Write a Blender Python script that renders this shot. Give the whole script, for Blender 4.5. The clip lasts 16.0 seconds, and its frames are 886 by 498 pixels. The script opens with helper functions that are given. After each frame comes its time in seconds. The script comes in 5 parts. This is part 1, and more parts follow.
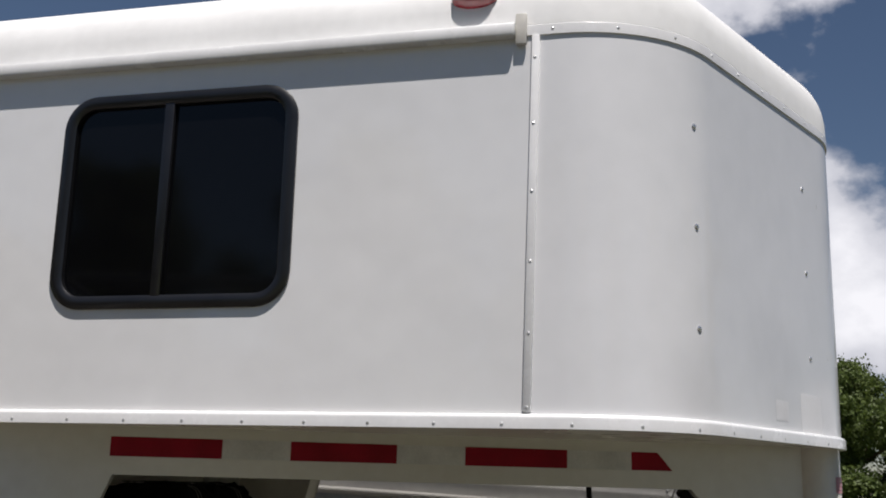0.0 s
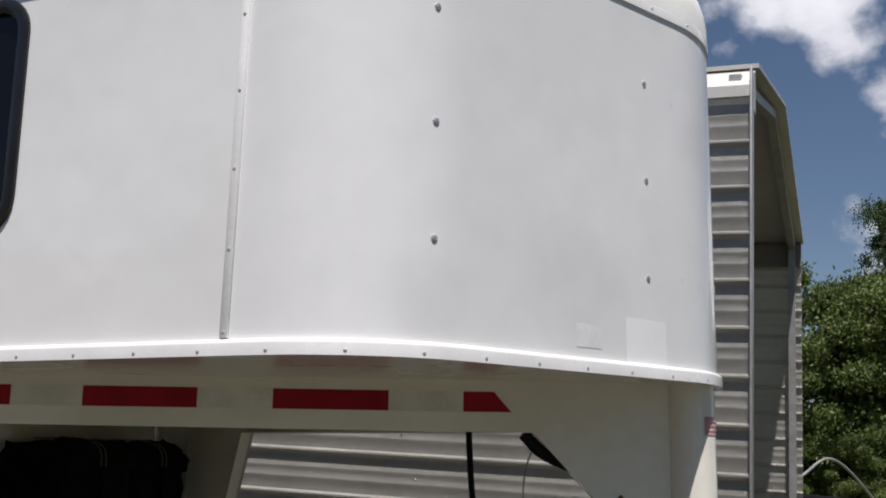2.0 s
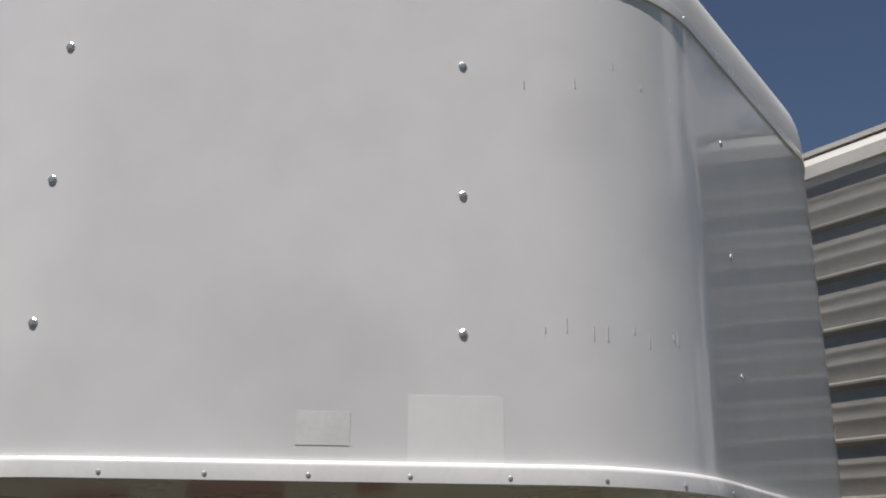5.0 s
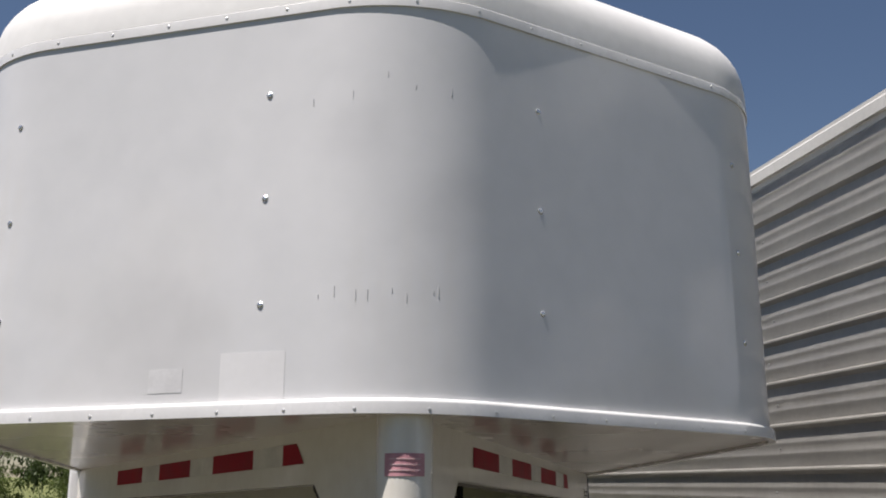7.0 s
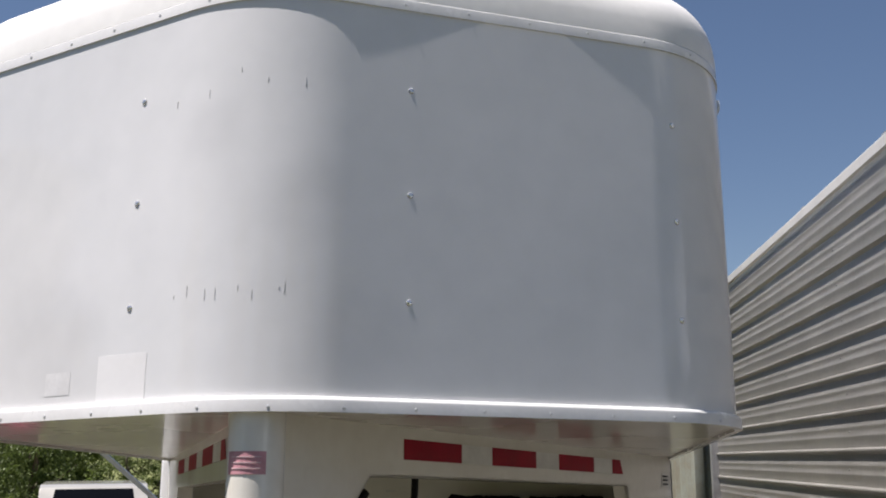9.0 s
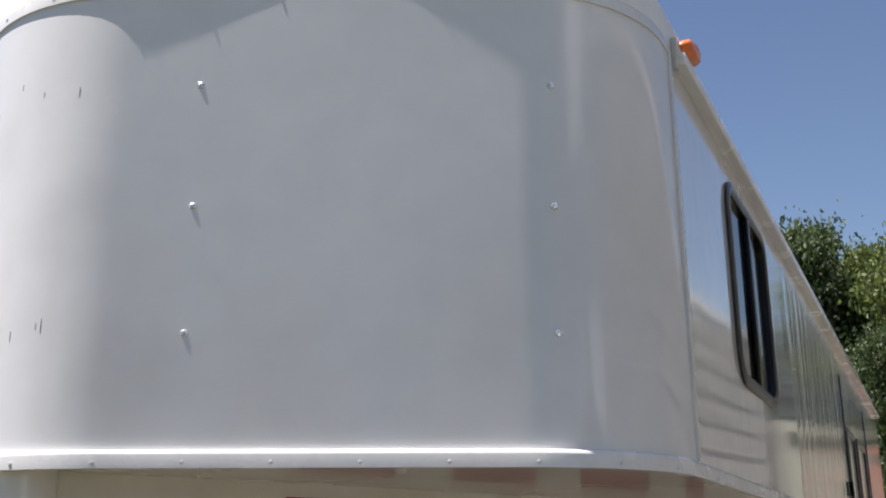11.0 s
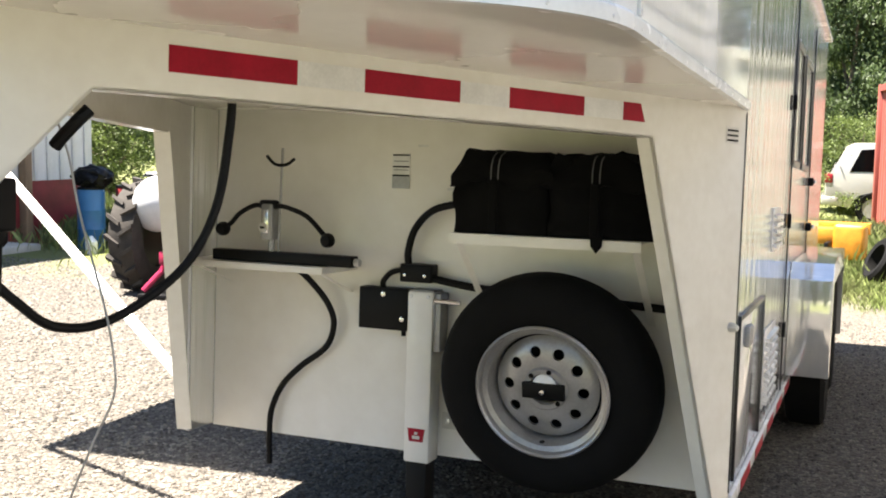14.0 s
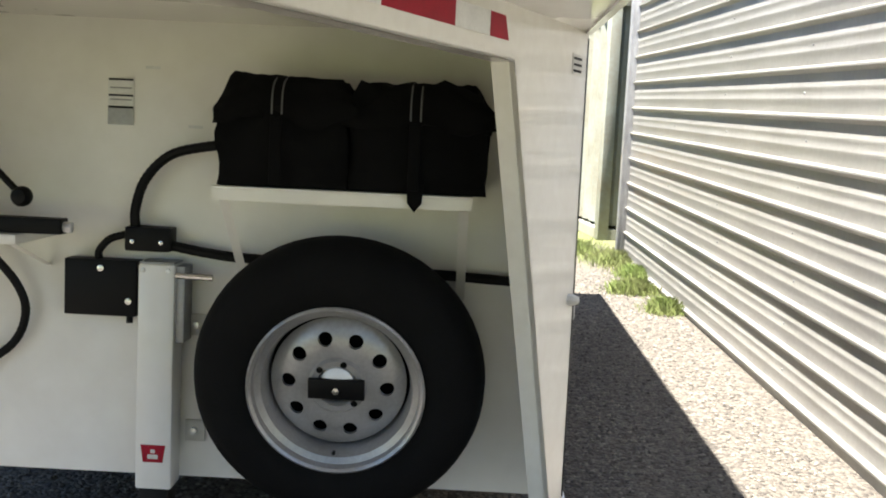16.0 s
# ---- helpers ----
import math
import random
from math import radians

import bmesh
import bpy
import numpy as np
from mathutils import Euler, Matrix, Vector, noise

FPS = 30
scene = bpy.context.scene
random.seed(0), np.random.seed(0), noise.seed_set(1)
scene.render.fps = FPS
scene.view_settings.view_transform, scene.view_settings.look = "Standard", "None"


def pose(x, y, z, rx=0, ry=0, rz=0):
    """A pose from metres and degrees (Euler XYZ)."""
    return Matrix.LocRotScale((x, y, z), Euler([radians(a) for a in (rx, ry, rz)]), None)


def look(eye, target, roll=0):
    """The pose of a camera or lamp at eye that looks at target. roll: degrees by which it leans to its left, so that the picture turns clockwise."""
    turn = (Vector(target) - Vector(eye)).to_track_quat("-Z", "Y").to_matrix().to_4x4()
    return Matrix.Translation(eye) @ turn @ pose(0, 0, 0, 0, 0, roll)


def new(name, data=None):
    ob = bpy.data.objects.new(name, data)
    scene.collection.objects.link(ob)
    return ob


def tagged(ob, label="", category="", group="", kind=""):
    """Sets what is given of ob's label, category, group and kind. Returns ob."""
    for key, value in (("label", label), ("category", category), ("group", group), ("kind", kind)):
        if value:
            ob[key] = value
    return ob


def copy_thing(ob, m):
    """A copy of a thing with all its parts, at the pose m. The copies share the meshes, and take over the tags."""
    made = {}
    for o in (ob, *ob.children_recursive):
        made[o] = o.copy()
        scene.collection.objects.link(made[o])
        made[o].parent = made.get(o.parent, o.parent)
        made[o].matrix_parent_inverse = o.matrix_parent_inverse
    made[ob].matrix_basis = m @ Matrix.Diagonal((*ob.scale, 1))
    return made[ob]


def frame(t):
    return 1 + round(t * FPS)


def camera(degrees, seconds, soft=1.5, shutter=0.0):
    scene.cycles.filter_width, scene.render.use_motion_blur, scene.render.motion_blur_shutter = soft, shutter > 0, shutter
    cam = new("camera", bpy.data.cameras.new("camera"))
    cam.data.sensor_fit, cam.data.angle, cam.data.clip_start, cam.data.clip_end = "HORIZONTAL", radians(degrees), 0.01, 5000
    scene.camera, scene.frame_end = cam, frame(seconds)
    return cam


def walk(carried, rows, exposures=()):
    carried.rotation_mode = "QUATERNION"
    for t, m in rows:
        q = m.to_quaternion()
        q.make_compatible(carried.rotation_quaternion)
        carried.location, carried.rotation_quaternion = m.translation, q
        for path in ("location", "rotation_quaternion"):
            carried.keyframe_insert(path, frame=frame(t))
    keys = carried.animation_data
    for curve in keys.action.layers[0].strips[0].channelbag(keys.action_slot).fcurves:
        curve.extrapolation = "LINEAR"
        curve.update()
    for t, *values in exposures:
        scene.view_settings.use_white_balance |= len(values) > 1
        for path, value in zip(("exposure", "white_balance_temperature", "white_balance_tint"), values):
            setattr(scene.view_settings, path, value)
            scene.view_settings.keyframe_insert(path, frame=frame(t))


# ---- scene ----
cam = camera(45.89, 16.0, soft=1.9)
PATH = [
    (0.0, pose(-3.230, 0.477, 1.494, 101.72, -4.01, -75.75)),
    (0.5, pose(-3.234, 0.325, 1.439, 101.45, -3.70, -76.35)),
    (1.0, pose(-3.160, 0.184, 1.451, 99.86, -3.39, -74.29)),
    (1.5, pose(-2.939, -0.113, 1.454, 99.58, -3.46, -69.95)),
    (2.0, pose(-2.654, -0.289, 1.470, 99.86, -3.32, -66.69)),
    (2.5, pose(-2.342, -0.413, 1.497, 100.79, -3.74, -63.66)),
    (3.0, pose(-2.094, -0.565, 1.482, 102.79, -2.19, -58.83)),
    (3.5, pose(-1.860, -0.790, 1.494, 103.82, -2.44, -51.99)),
    (4.0, pose(-1.590, -0.834, 1.504, 104.91, -2.66, -46.56)),
    (4.2, pose(-1.474, -0.854, 1.493, 106.33, -2.14, -43.32)),
    (6.3, pose(-0.616, -1.767, 1.510, 103.37, -0.90, -15.02)),
    (6.5, pose(-0.497, -1.845, 1.512, 102.78, -0.85, -13.13)),
    (7.0, pose(-0.239, -1.935, 1.494, 102.36, -0.46, -8.50)),
    (7.5, pose(-0.025, -1.993, 1.485, 102.29, 0.30, -4.83)),
    (8.0, pose(0.249, -2.035, 1.499, 101.80, 0.37, -0.72)),
    (8.5, pose(0.431, -2.024, 1.514, 101.43, 0.36, 2.31)),
    (9.0, pose(0.605, -1.883, 1.537, 101.02, 0.20, 6.35)),
    (9.2, pose(0.677, -1.794, 1.563, 100.79, 0.13, 8.18)),
    (11.3, pose(1.518, -1.170, 1.521, 104.38, 1.44, 26.02)),
    (11.5, pose(1.540, -1.169, 1.516, 103.52, 1.54, 26.26)),
    (12.0, pose(1.606, -1.090, 1.515, 99.90, 0.01, 29.34)),
    (12.5, pose(1.626, -1.058, 1.490, 95.66, -0.14, 29.92)),
    (13.0, pose(1.621, -1.008, 1.463, 91.44, -0.33, 29.13)),
    (13.5, pose(1.554, -0.961, 1.437, 87.36, -0.53, 26.56)),
    (14.0, pose(1.415, -0.906, 1.411, 83.90, -0.82, 22.50)),
    (14.5, pose(1.268, -0.810, 1.374, 81.36, -1.68, 17.95)),
    (15.0, pose(1.125, -0.675, 1.348, 80.71, -1.76, 12.39)),
    (15.5, pose(0.959, -0.457, 1.360, 81.05, -2.39, 6.91)),
    (16.0, pose(0.752, -0.245, 1.348, 81.47, -2.56, 1.65)),
]
EXPOSURES = [
    (0.0, 0.20, 6330, 14), (2.0, 0.44, 6330, 14), (3.5, 0.20, 6400, 14), (4.2, 0.17, 6450, 14), (6.5, 0.28, 6480, 15), (7.0, 0.57, 6450, 15), (7.5, 0.70, 6430, 15), (9.0, 0.88, 6400, 16),
    (11.5, 1.35, 6520, 16), (12.0, 1.36, 6520, 16), (12.5, 1.60, 6520, 15), (13.0, 2.04, 6600, 13), (13.5, 2.54, 6720, 12), (14.5, 2.98, 6820, 12), (15.3, 2.92, 6600, 11), (16.0, 2.78, 6420, 10),
]
walk(cam, PATH, EXPOSURES)

# ---- light ----
SUN_WAY = Vector((0.325, 0.135, -1.0)).normalized()
ELEV = math.asin(-SUN_WAY.z)
AZIM = math.atan2(-SUN_WAY.x, -SUN_WAY.y)
sun = new("sun", bpy.data.lights.new("sun", "SUN"))
sun.data.energy, sun.data.angle, sun.data.color = 5.0, radians(0.53), (1.0, 0.95, 0.87)
sun.matrix_basis = look((0, 0, 20), Vector((0, 0, 20)) + SUN_WAY)

world = bpy.data.worlds.new("sky")
scene.world = world
world.use_nodes = True
wt = world.node_tree
bg = wt.nodes["Background"]
sky = wt.nodes.new("ShaderNodeTexSky")
sky.sky_type, sky.sun_disc, sky.sun_elevation, sky.sun_rotation = "NISHITA", False, ELEV, AZIM
sky.air_density, sky.dust_density, sky.ozone_density = 1.0, 0.15, 2.0
coord = wt.nodes.new("ShaderNodeTexCoord")
stretch = wt.nodes.new("ShaderNodeMapping")
stretch.inputs["Scale"].default_value = (1.0, 1.0, 1.35)
stretch.inputs["Location"].default_value = (1.7, 0.6, 0.4)
puffs = wt.nodes.new("ShaderNodeTexNoise")
puffs.inputs["Scale"].default_value, puffs.inputs["Detail"].default_value = 2.6, 10.0
puffs.inputs["Roughness"].default_value = 0.52
edge = wt.nodes.new("ShaderNodeValToRGB")
edge.color_ramp.elements[0].position, edge.color_ramp.elements[1].position = 0.632, 0.672
shade = wt.nodes.new("ShaderNodeValToRGB")
shade.color_ramp.elements[0].position, shade.color_ramp.elements[1].position = 0.64, 0.75
shade.color_ramp.elements[0].color, shade.color_ramp.elements[1].color = (9.0, 9.3, 10.2, 1), (18.5, 18.5, 18.5, 1)
blend = wt.nodes.new("ShaderNodeMix")
blend.data_type = "RGBA"
wt.links.new(coord.outputs["Generated"], stretch.inputs["Vector"])
wt.links.new(stretch.outputs["Vector"], puffs.inputs["Vector"])
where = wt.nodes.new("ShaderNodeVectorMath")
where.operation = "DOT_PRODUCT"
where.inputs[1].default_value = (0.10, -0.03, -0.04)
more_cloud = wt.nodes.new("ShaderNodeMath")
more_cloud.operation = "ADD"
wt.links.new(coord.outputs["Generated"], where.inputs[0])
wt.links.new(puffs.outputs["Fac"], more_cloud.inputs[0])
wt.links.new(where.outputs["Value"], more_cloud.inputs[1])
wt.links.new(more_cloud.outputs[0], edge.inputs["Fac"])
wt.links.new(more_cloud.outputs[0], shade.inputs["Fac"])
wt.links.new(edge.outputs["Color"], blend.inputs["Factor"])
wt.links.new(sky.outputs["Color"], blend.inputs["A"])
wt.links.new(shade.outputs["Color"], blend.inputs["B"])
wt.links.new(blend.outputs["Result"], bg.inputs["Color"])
bg.inputs["Strength"].default_value = 0.044


# ---- materials ----
def mat(name, color, rough=0.5, metal=0.0, vary=0.06, scale=6.0, bump=0.0, bump_scale=60.0, coat=0.0, tint=None, island=0.0, stretch=(1, 1, 1)):
    m = bpy.data.materials.new(name)
    m.use_nodes = True
    nt = m.node_tree
    b = nt.nodes["Principled BSDF"]
    b.inputs["Roughness"].default_value, b.inputs["Metallic"].default_value = rough, metal
    b.inputs["Coat Weight"].default_value = coat
    b.inputs["Coat Roughness"].default_value = 0.06
    tc = nt.nodes.new("ShaderNodeTexCoord")
    mp = nt.nodes.new("ShaderNodeMapping")
    mp.inputs["Scale"].default_value = stretch
    nt.links.new(tc.outputs["Object"], mp.inputs["Vector"])
    big = nt.nodes.new("ShaderNodeTexNoise")
    big.inputs["Scale"].default_value, big.inputs["Detail"].default_value = scale, 4.0
    fine = nt.nodes.new("ShaderNodeTexNoise")
    fine.inputs["Scale"].default_value, fine.inputs["Detail"].default_value = scale * 11, 3.0
    for n in (big, fine):
        nt.links.new(mp.outputs["Vector"], n.inputs["Vector"])
    add = nt.nodes.new("ShaderNodeMath")
    add.operation = "MULTIPLY_ADD"
    add.inputs[1].default_value = 0.45
    nt.links.new(fine.outputs["Fac"], add.inputs[0])
    nt.links.new(big.outputs["Fac"], add.inputs[2])
    ramp = nt.nodes.new("ShaderNodeValToRGB")
    ramp.color_ramp.elements[0].position, ramp.color_ramp.elements[1].position = 0.5, 0.95
    other = tint or tuple(c * (1 - 3 * vary) for c in color)
    ramp.color_ramp.elements[0].color = (*other, 1)
    ramp.color_ramp.elements[1].color = (*[min(c * (1 + vary), 1) for c in color], 1)
    nt.links.new(add.outputs[0], ramp.inputs["Fac"])
    out = ramp.outputs["Color"]
    if island:
        info = nt.nodes.new("ShaderNodeNewGeometry")
        hsv = nt.nodes.new("ShaderNodeHueSaturation")
        rng = nt.nodes.new("ShaderNodeMapRange")
        rng.inputs["To Min"].default_value, rng.inputs["To Max"].default_value = 1 - island, 1 + island
        nt.links.new(info.outputs["Random Per Island"], rng.inputs["Value"])
        nt.links.new(rng.outputs["Result"], hsv.inputs["Value"])
        nt.links.new(out, hsv.inputs["Color"])
        out = hsv.outputs["Color"]
    nt.links.new(out, b.inputs["Base Color"])
    rr = nt.nodes.new("ShaderNodeMapRange")
    rr.inputs["To Min"].default_value, rr.inputs["To Max"].default_value = max(rough - 0.06, 0.02), min(rough + 0.08, 1)
    nt.links.new(big.outputs["Fac"], rr.inputs["Value"])
    nt.links.new(rr.outputs["Result"], b.inputs["Roughness"])
    if bump:
        bn = nt.nodes.new("ShaderNodeTexNoise")
        bn.inputs["Scale"].default_value, bn.inputs["Detail"].default_value = bump_scale, 3.0
        nt.links.new(mp.outputs["Vector"], bn.inputs["Vector"])
        bp = nt.nodes.new("ShaderNodeBump")
        bp.inputs["Strength"].default_value, bp.inputs["Distance"].default_value = 1.0, bump
        nt.links.new(bn.outputs["Fac"], bp.inputs["Height"])
        nt.links.new(bp.outputs["Normal"], b.inputs["Normal"])
    return m


WHITE = mat("white_paint_nose", (0.78, 0.78, 0.79), 0.42, vary=0.015, scale=1.1, bump=0.0016, bump_scale=2.5, coat=0.7, tint=(0.70, 0.705, 0.715))
SIDE = mat("white_paint_side", (0.78, 0.78, 0.78), 0.10, vary=0.015, scale=1.5, bump=0.007, bump_scale=2.2, coat=1.0)
SHINY = mat("bright_side_sheet", (0.88, 0.88, 0.86), 0.08, metal=0.68, vary=0.03, scale=2.0, bump=0.012, bump_scale=1.5, coat=0.6, stretch=(1, 11, 0.5))
ROOF = mat("white_roof", (0.82, 0.82, 0.81), 0.5, vary=0.03, scale=3.0)
RAIL = mat("white_rail", (0.80, 0.80, 0.80), 0.25, vary=0.03, scale=9.0, coat=0.4)
FRAME = mat("white_frame_paint", (0.78, 0.76, 0.70), 0.22, vary=0.02, scale=2.5, coat=0.35, tint=(0.70, 0.67, 0.60))
UNDER = mat("white_floor_underside", (0.74, 0.71, 0.65), 0.26, vary=0.02, scale=2.0, coat=0.4)
WALLW = mat("white_front_wall", (0.80, 0.78, 0.73), 0.3, vary=0.02, scale=1.3, coat=0.2, tint=(0.72, 0.69, 0.63))
RED = mat("red_reflective_tape", (0.33, 0.006, 0.022), 0.5, vary=0.08, scale=14.0)
RED.node_tree.nodes["Principled BSDF"].inputs["Specular IOR Level"].default_value = 0.2
TAPEW = mat("white_reflective_tape", (0.72, 0.715, 0.69), 0.35, vary=0.06, scale=14.0)
BLACK = mat("black_plastic", (0.0035, 0.0035, 0.004), 0.5, vary=0.1, scale=9.0)
GASKET = mat("black_window_frame", (0.009, 0.009, 0.010), 0.3, vary=0.1, scale=9.0, coat=0.2)
GLASS = mat("dark_tinted_glass", (0.003, 0.003, 0.0035), 0.03, vary=0.05, scale=3.0)
GLASS.node_tree.nodes["Principled BSDF"].inputs["Specular IOR Level"].default_value = 0.3
RUBBER = mat("black_rubber", (0.0045, 0.0045, 0.0045), 0.85, vary=0.15, scale=12.0, bump=0.001, bump_scale=160)
FABRIC = mat("black_fabric", (0.0022, 0.0022, 0.0025), 0.95, vary=0.2, scale=8.0, bump=0.004, bump_scale=26)
for m_ in (RUBBER, FABRIC, BLACK):
    m_.node_tree.nodes["Principled BSDF"].inputs["Specular IOR Level"].default_value = 0.18
STRAPM = mat("grey_webbing", (0.10, 0.10, 0.10), 0.8)
SILVER = mat("silver_wheel_paint", (0.42, 0.41, 0.405), 0.34, metal=0.5, vary=0.06, scale=9.0, tint=(0.32, 0.31, 0.30))
CHROME = mat("bright_metal", (0.72, 0.71, 0.69), 0.2, metal=0.95, vary=0.05, scale=20.0)
BOLT = mat("bright_rivet", (0.82, 0.82, 0.82), 0.22, metal=0.75, vary=0.06, scale=60.0)
ZINC = mat("zinc_screw", (0.72, 0.72, 0.72), 0.3, metal=0.5, vary=0.1, scale=80.0)
RUSTCHAIN = mat("brass_plated_chain", (0.17, 0.13, 0.065), 0.5, metal=0.5, vary=0.2, scale=30.0)
GALV = mat("galvanized_siding", (0.55, 0.535, 0.50), 0.36, metal=0.30, vary=0.05, scale=2.0, bump=0.001, bump_scale=30, tint=(0.48, 0.465, 0.435))
# same sheet as GALV, with the shade inside the carport put into its colour
SHADEGALV = mat("shaded_inner_sheet", (0.20, 0.19, 0.17), 0.5, metal=0.3, vary=0.06, scale=2.0)
TRIMW = mat("white_eave_trim", (0.58, 0.57, 0.54), 0.4, vary=0.04, scale=3.0)
STEEL = mat("grey_steel_tube", (0.36, 0.36, 0.36), 0.45, metal=0.5, vary=0.08, scale=8.0)
YELLOW = mat("yellow_sticker", (0.62, 0.38, 0.02), 0.45, vary=0.05, scale=30.0)
PINK = mat("faded_red_sticker", (0.60, 0.30, 0.34), 0.5, vary=0.1, scale=30.0)
FADED = mat("faded_print", (0.66, 0.46, 0.48), 0.5, vary=0.1, scale=60.0)
PALE = mat("pale_sticker", (0.62, 0.60, 0.55), 0.5, vary=0.06, scale=30.0)
AMBER = mat("amber_lens", (0.75, 0.16, 0.02), 0.25, vary=0.05, scale=20.0, coat=0.5)
REDLENS = mat("red_lens", (0.30, 0.02, 0.03), 0.2, vary=0.05, scale=20.0, coat=0.5)
SCUFFM = mat("grey_rub_mark", (0.63, 0.63, 0.64), 0.6, vary=0.1, scale=40.0)
PATCHA = mat("pale_repair_patch", (0.80, 0.80, 0.81), 0.4, vary=0.02, scale=5.0)
PATCHB = mat("grey_repair_patch", (0.71, 0.71, 0.72), 0.45, vary=0.05, scale=9.0)
WOOD = mat("weathered_post_wood", (0.24, 0.16, 0.10), 0.8, vary=0.12, scale=4.0, stretch=(4, 4, 0.4))
CANVAS = mat("awning_canvas", (0.30, 0.32, 0.33), 0.8, vary=0.08, scale=4.0)
BARK = mat("bark", (0.12, 0.09, 0.065), 0.9, vary=0.2, scale=5.0, bump=0.01, bump_scale=12)
LEAF = mat("leaves", (0.115, 0.150, 0.036), 0.6, vary=0.12, scale=0.6, island=0.45, tint=(0.070, 0.105, 0.024))
LEAF2 = mat("pine_leaves", (0.075, 0.108, 0.035), 0.6, vary=0.12, scale=0.6, island=0.4, tint=(0.030, 0.055, 0.018))
for m_ in (LEAF, LEAF2):
    nt_ = m_.node_tree
    thin = nt_.nodes.new("ShaderNodeBsdfTranslucent")
    both = nt_.nodes.new("ShaderNodeMixShader")
    both.inputs["Fac"].default_value = 0.4
    nt_.links.new(nt_.nodes["Principled BSDF"].inputs["Base Color"].links[0].from_socket, thin.inputs["Color"])
    nt_.links.new(nt_.nodes["Principled BSDF"].outputs[0], both.inputs[1])
    nt_.links.new(thin.outputs[0], both.inputs[2])
    nt_.links.new(both.outputs[0], nt_.nodes["Material Output"].inputs["Surface"])
GRASS = mat("grass_blades", (0.115, 0.165, 0.035), 0.6, vary=0.15, scale=1.5, island=0.45, tint=(0.16, 0.165, 0.065))
STONE = mat("gravel_stones", (0.145, 0.13, 0.11), 0.85, vary=0.1, scale=9.0, island=0.7, tint=(0.11, 0.098, 0.083))
CONCRETE = mat("concrete", (0.48, 0.45, 0.39), 0.85, vary=0.06, scale=3.0, bump=0.003, bump_scale=40)
CARWHITE = mat("pale_car_paint", (0.42, 0.41, 0.38), 0.2, metal=0.2, vary=0.02, scale=2.0, coat=0.7)
PALEGREEN = mat("pale_container_paint", (0.255, 0.275, 0.235), 0.55, vary=0.08, scale=2.5, bump=0.002, bump_scale=9, tint=(0.22, 0.20, 0.15))
REDBOX = mat("faded_red_container_paint", (0.27, 0.065, 0.055), 0.55, vary=0.12, scale=3.0, tint=(0.28, 0.07, 0.05))
BLUE = mat("blue_plastic", (0.03, 0.15, 0.34), 0.4, vary=0.06, scale=5.0)
REDDRUM = mat("dark_red_paint", (0.22, 0.025, 0.03), 0.45, vary=0.1, scale=5.0)
MAGENTA = mat("red_machine_paint", (0.36, 0.02, 0.07), 0.4, vary=0.1, scale=8.0)
ORANGE = mat("orange_yellow_paint", (0.55, 0.23, 0.02), 0.45, vary=0.1, scale=8.0)
HOODM = mat("chalky_white_paint", (0.42, 0.43, 0.45), 0.5, vary=0.05, scale=5.0)
DUSTY = mat("dusty_tractor_rubber", (0.036, 0.031, 0.026), 0.9, vary=0.2, scale=8.0, bump=0.002, bump_scale=60)
SHEETW = mat("white_metal_siding", (0.66, 0.66, 0.64), 0.45, vary=0.04, scale=3.0)



def stains(m, spots, strength):
    """Soft grey smudges of given centre and radius on a material."""
    nt = m.node_tree
    b = nt.nodes["Principled BSDF"]
    src = b.inputs["Base Color"].links[0].from_socket
    tc = nt.nodes.new("ShaderNodeTexCoord")
    wob = nt.nodes.new("ShaderNodeTexNoise")
    wob.inputs["Scale"].default_value = 7.0
    nt.links.new(tc.outputs["Object"], wob.inputs["Vector"])
    for centre, r in spots:
        d = nt.nodes.new("ShaderNodeVectorMath")
        d.operation = "DISTANCE"
        d.inputs[1].default_value = centre
        nt.links.new(tc.outputs["Object"], d.inputs[0])
        f = nt.nodes.new("ShaderNodeMapRange")
        f.interpolation_type = "SMOOTHERSTEP"
        f.inputs["From Min"].default_value, f.inputs["From Max"].default_value = r * 0.15, r
        f.inputs["To Min"].default_value, f.inputs["To Max"].default_value = strength, 0.0
        nt.links.new(d.outputs["Value"], f.inputs["Value"])
        k = nt.nodes.new("ShaderNodeMath")
        k.operation = "MULTIPLY"
        nt.links.new(f.outputs["Result"], k.inputs[0])
        nt.links.new(wob.outputs["Fac"], k.inputs[1])
        mix = nt.nodes.new("ShaderNodeMix")
        mix.data_type = "RGBA"
        mix.inputs["B"].default_value = (0.34, 0.34, 0.35, 1)
        nt.links.new(k.outputs[0], mix.inputs["Factor"])
        nt.links.new(src, mix.inputs["A"])
        src = mix.outputs["Result"]
    nt.links.new(src, b.inputs["Base Color"])


stains(WHITE, [((-0.52, 0.26, 1.80), 0.26), ((-0.88, 0.46, 1.72), 0.14), ((0.10, 0.06, 2.05), 0.14), ((0.22, 0.11, 1.78), 0.16), ((-0.12, 0.07, 2.22), 0.12)], 0.30)

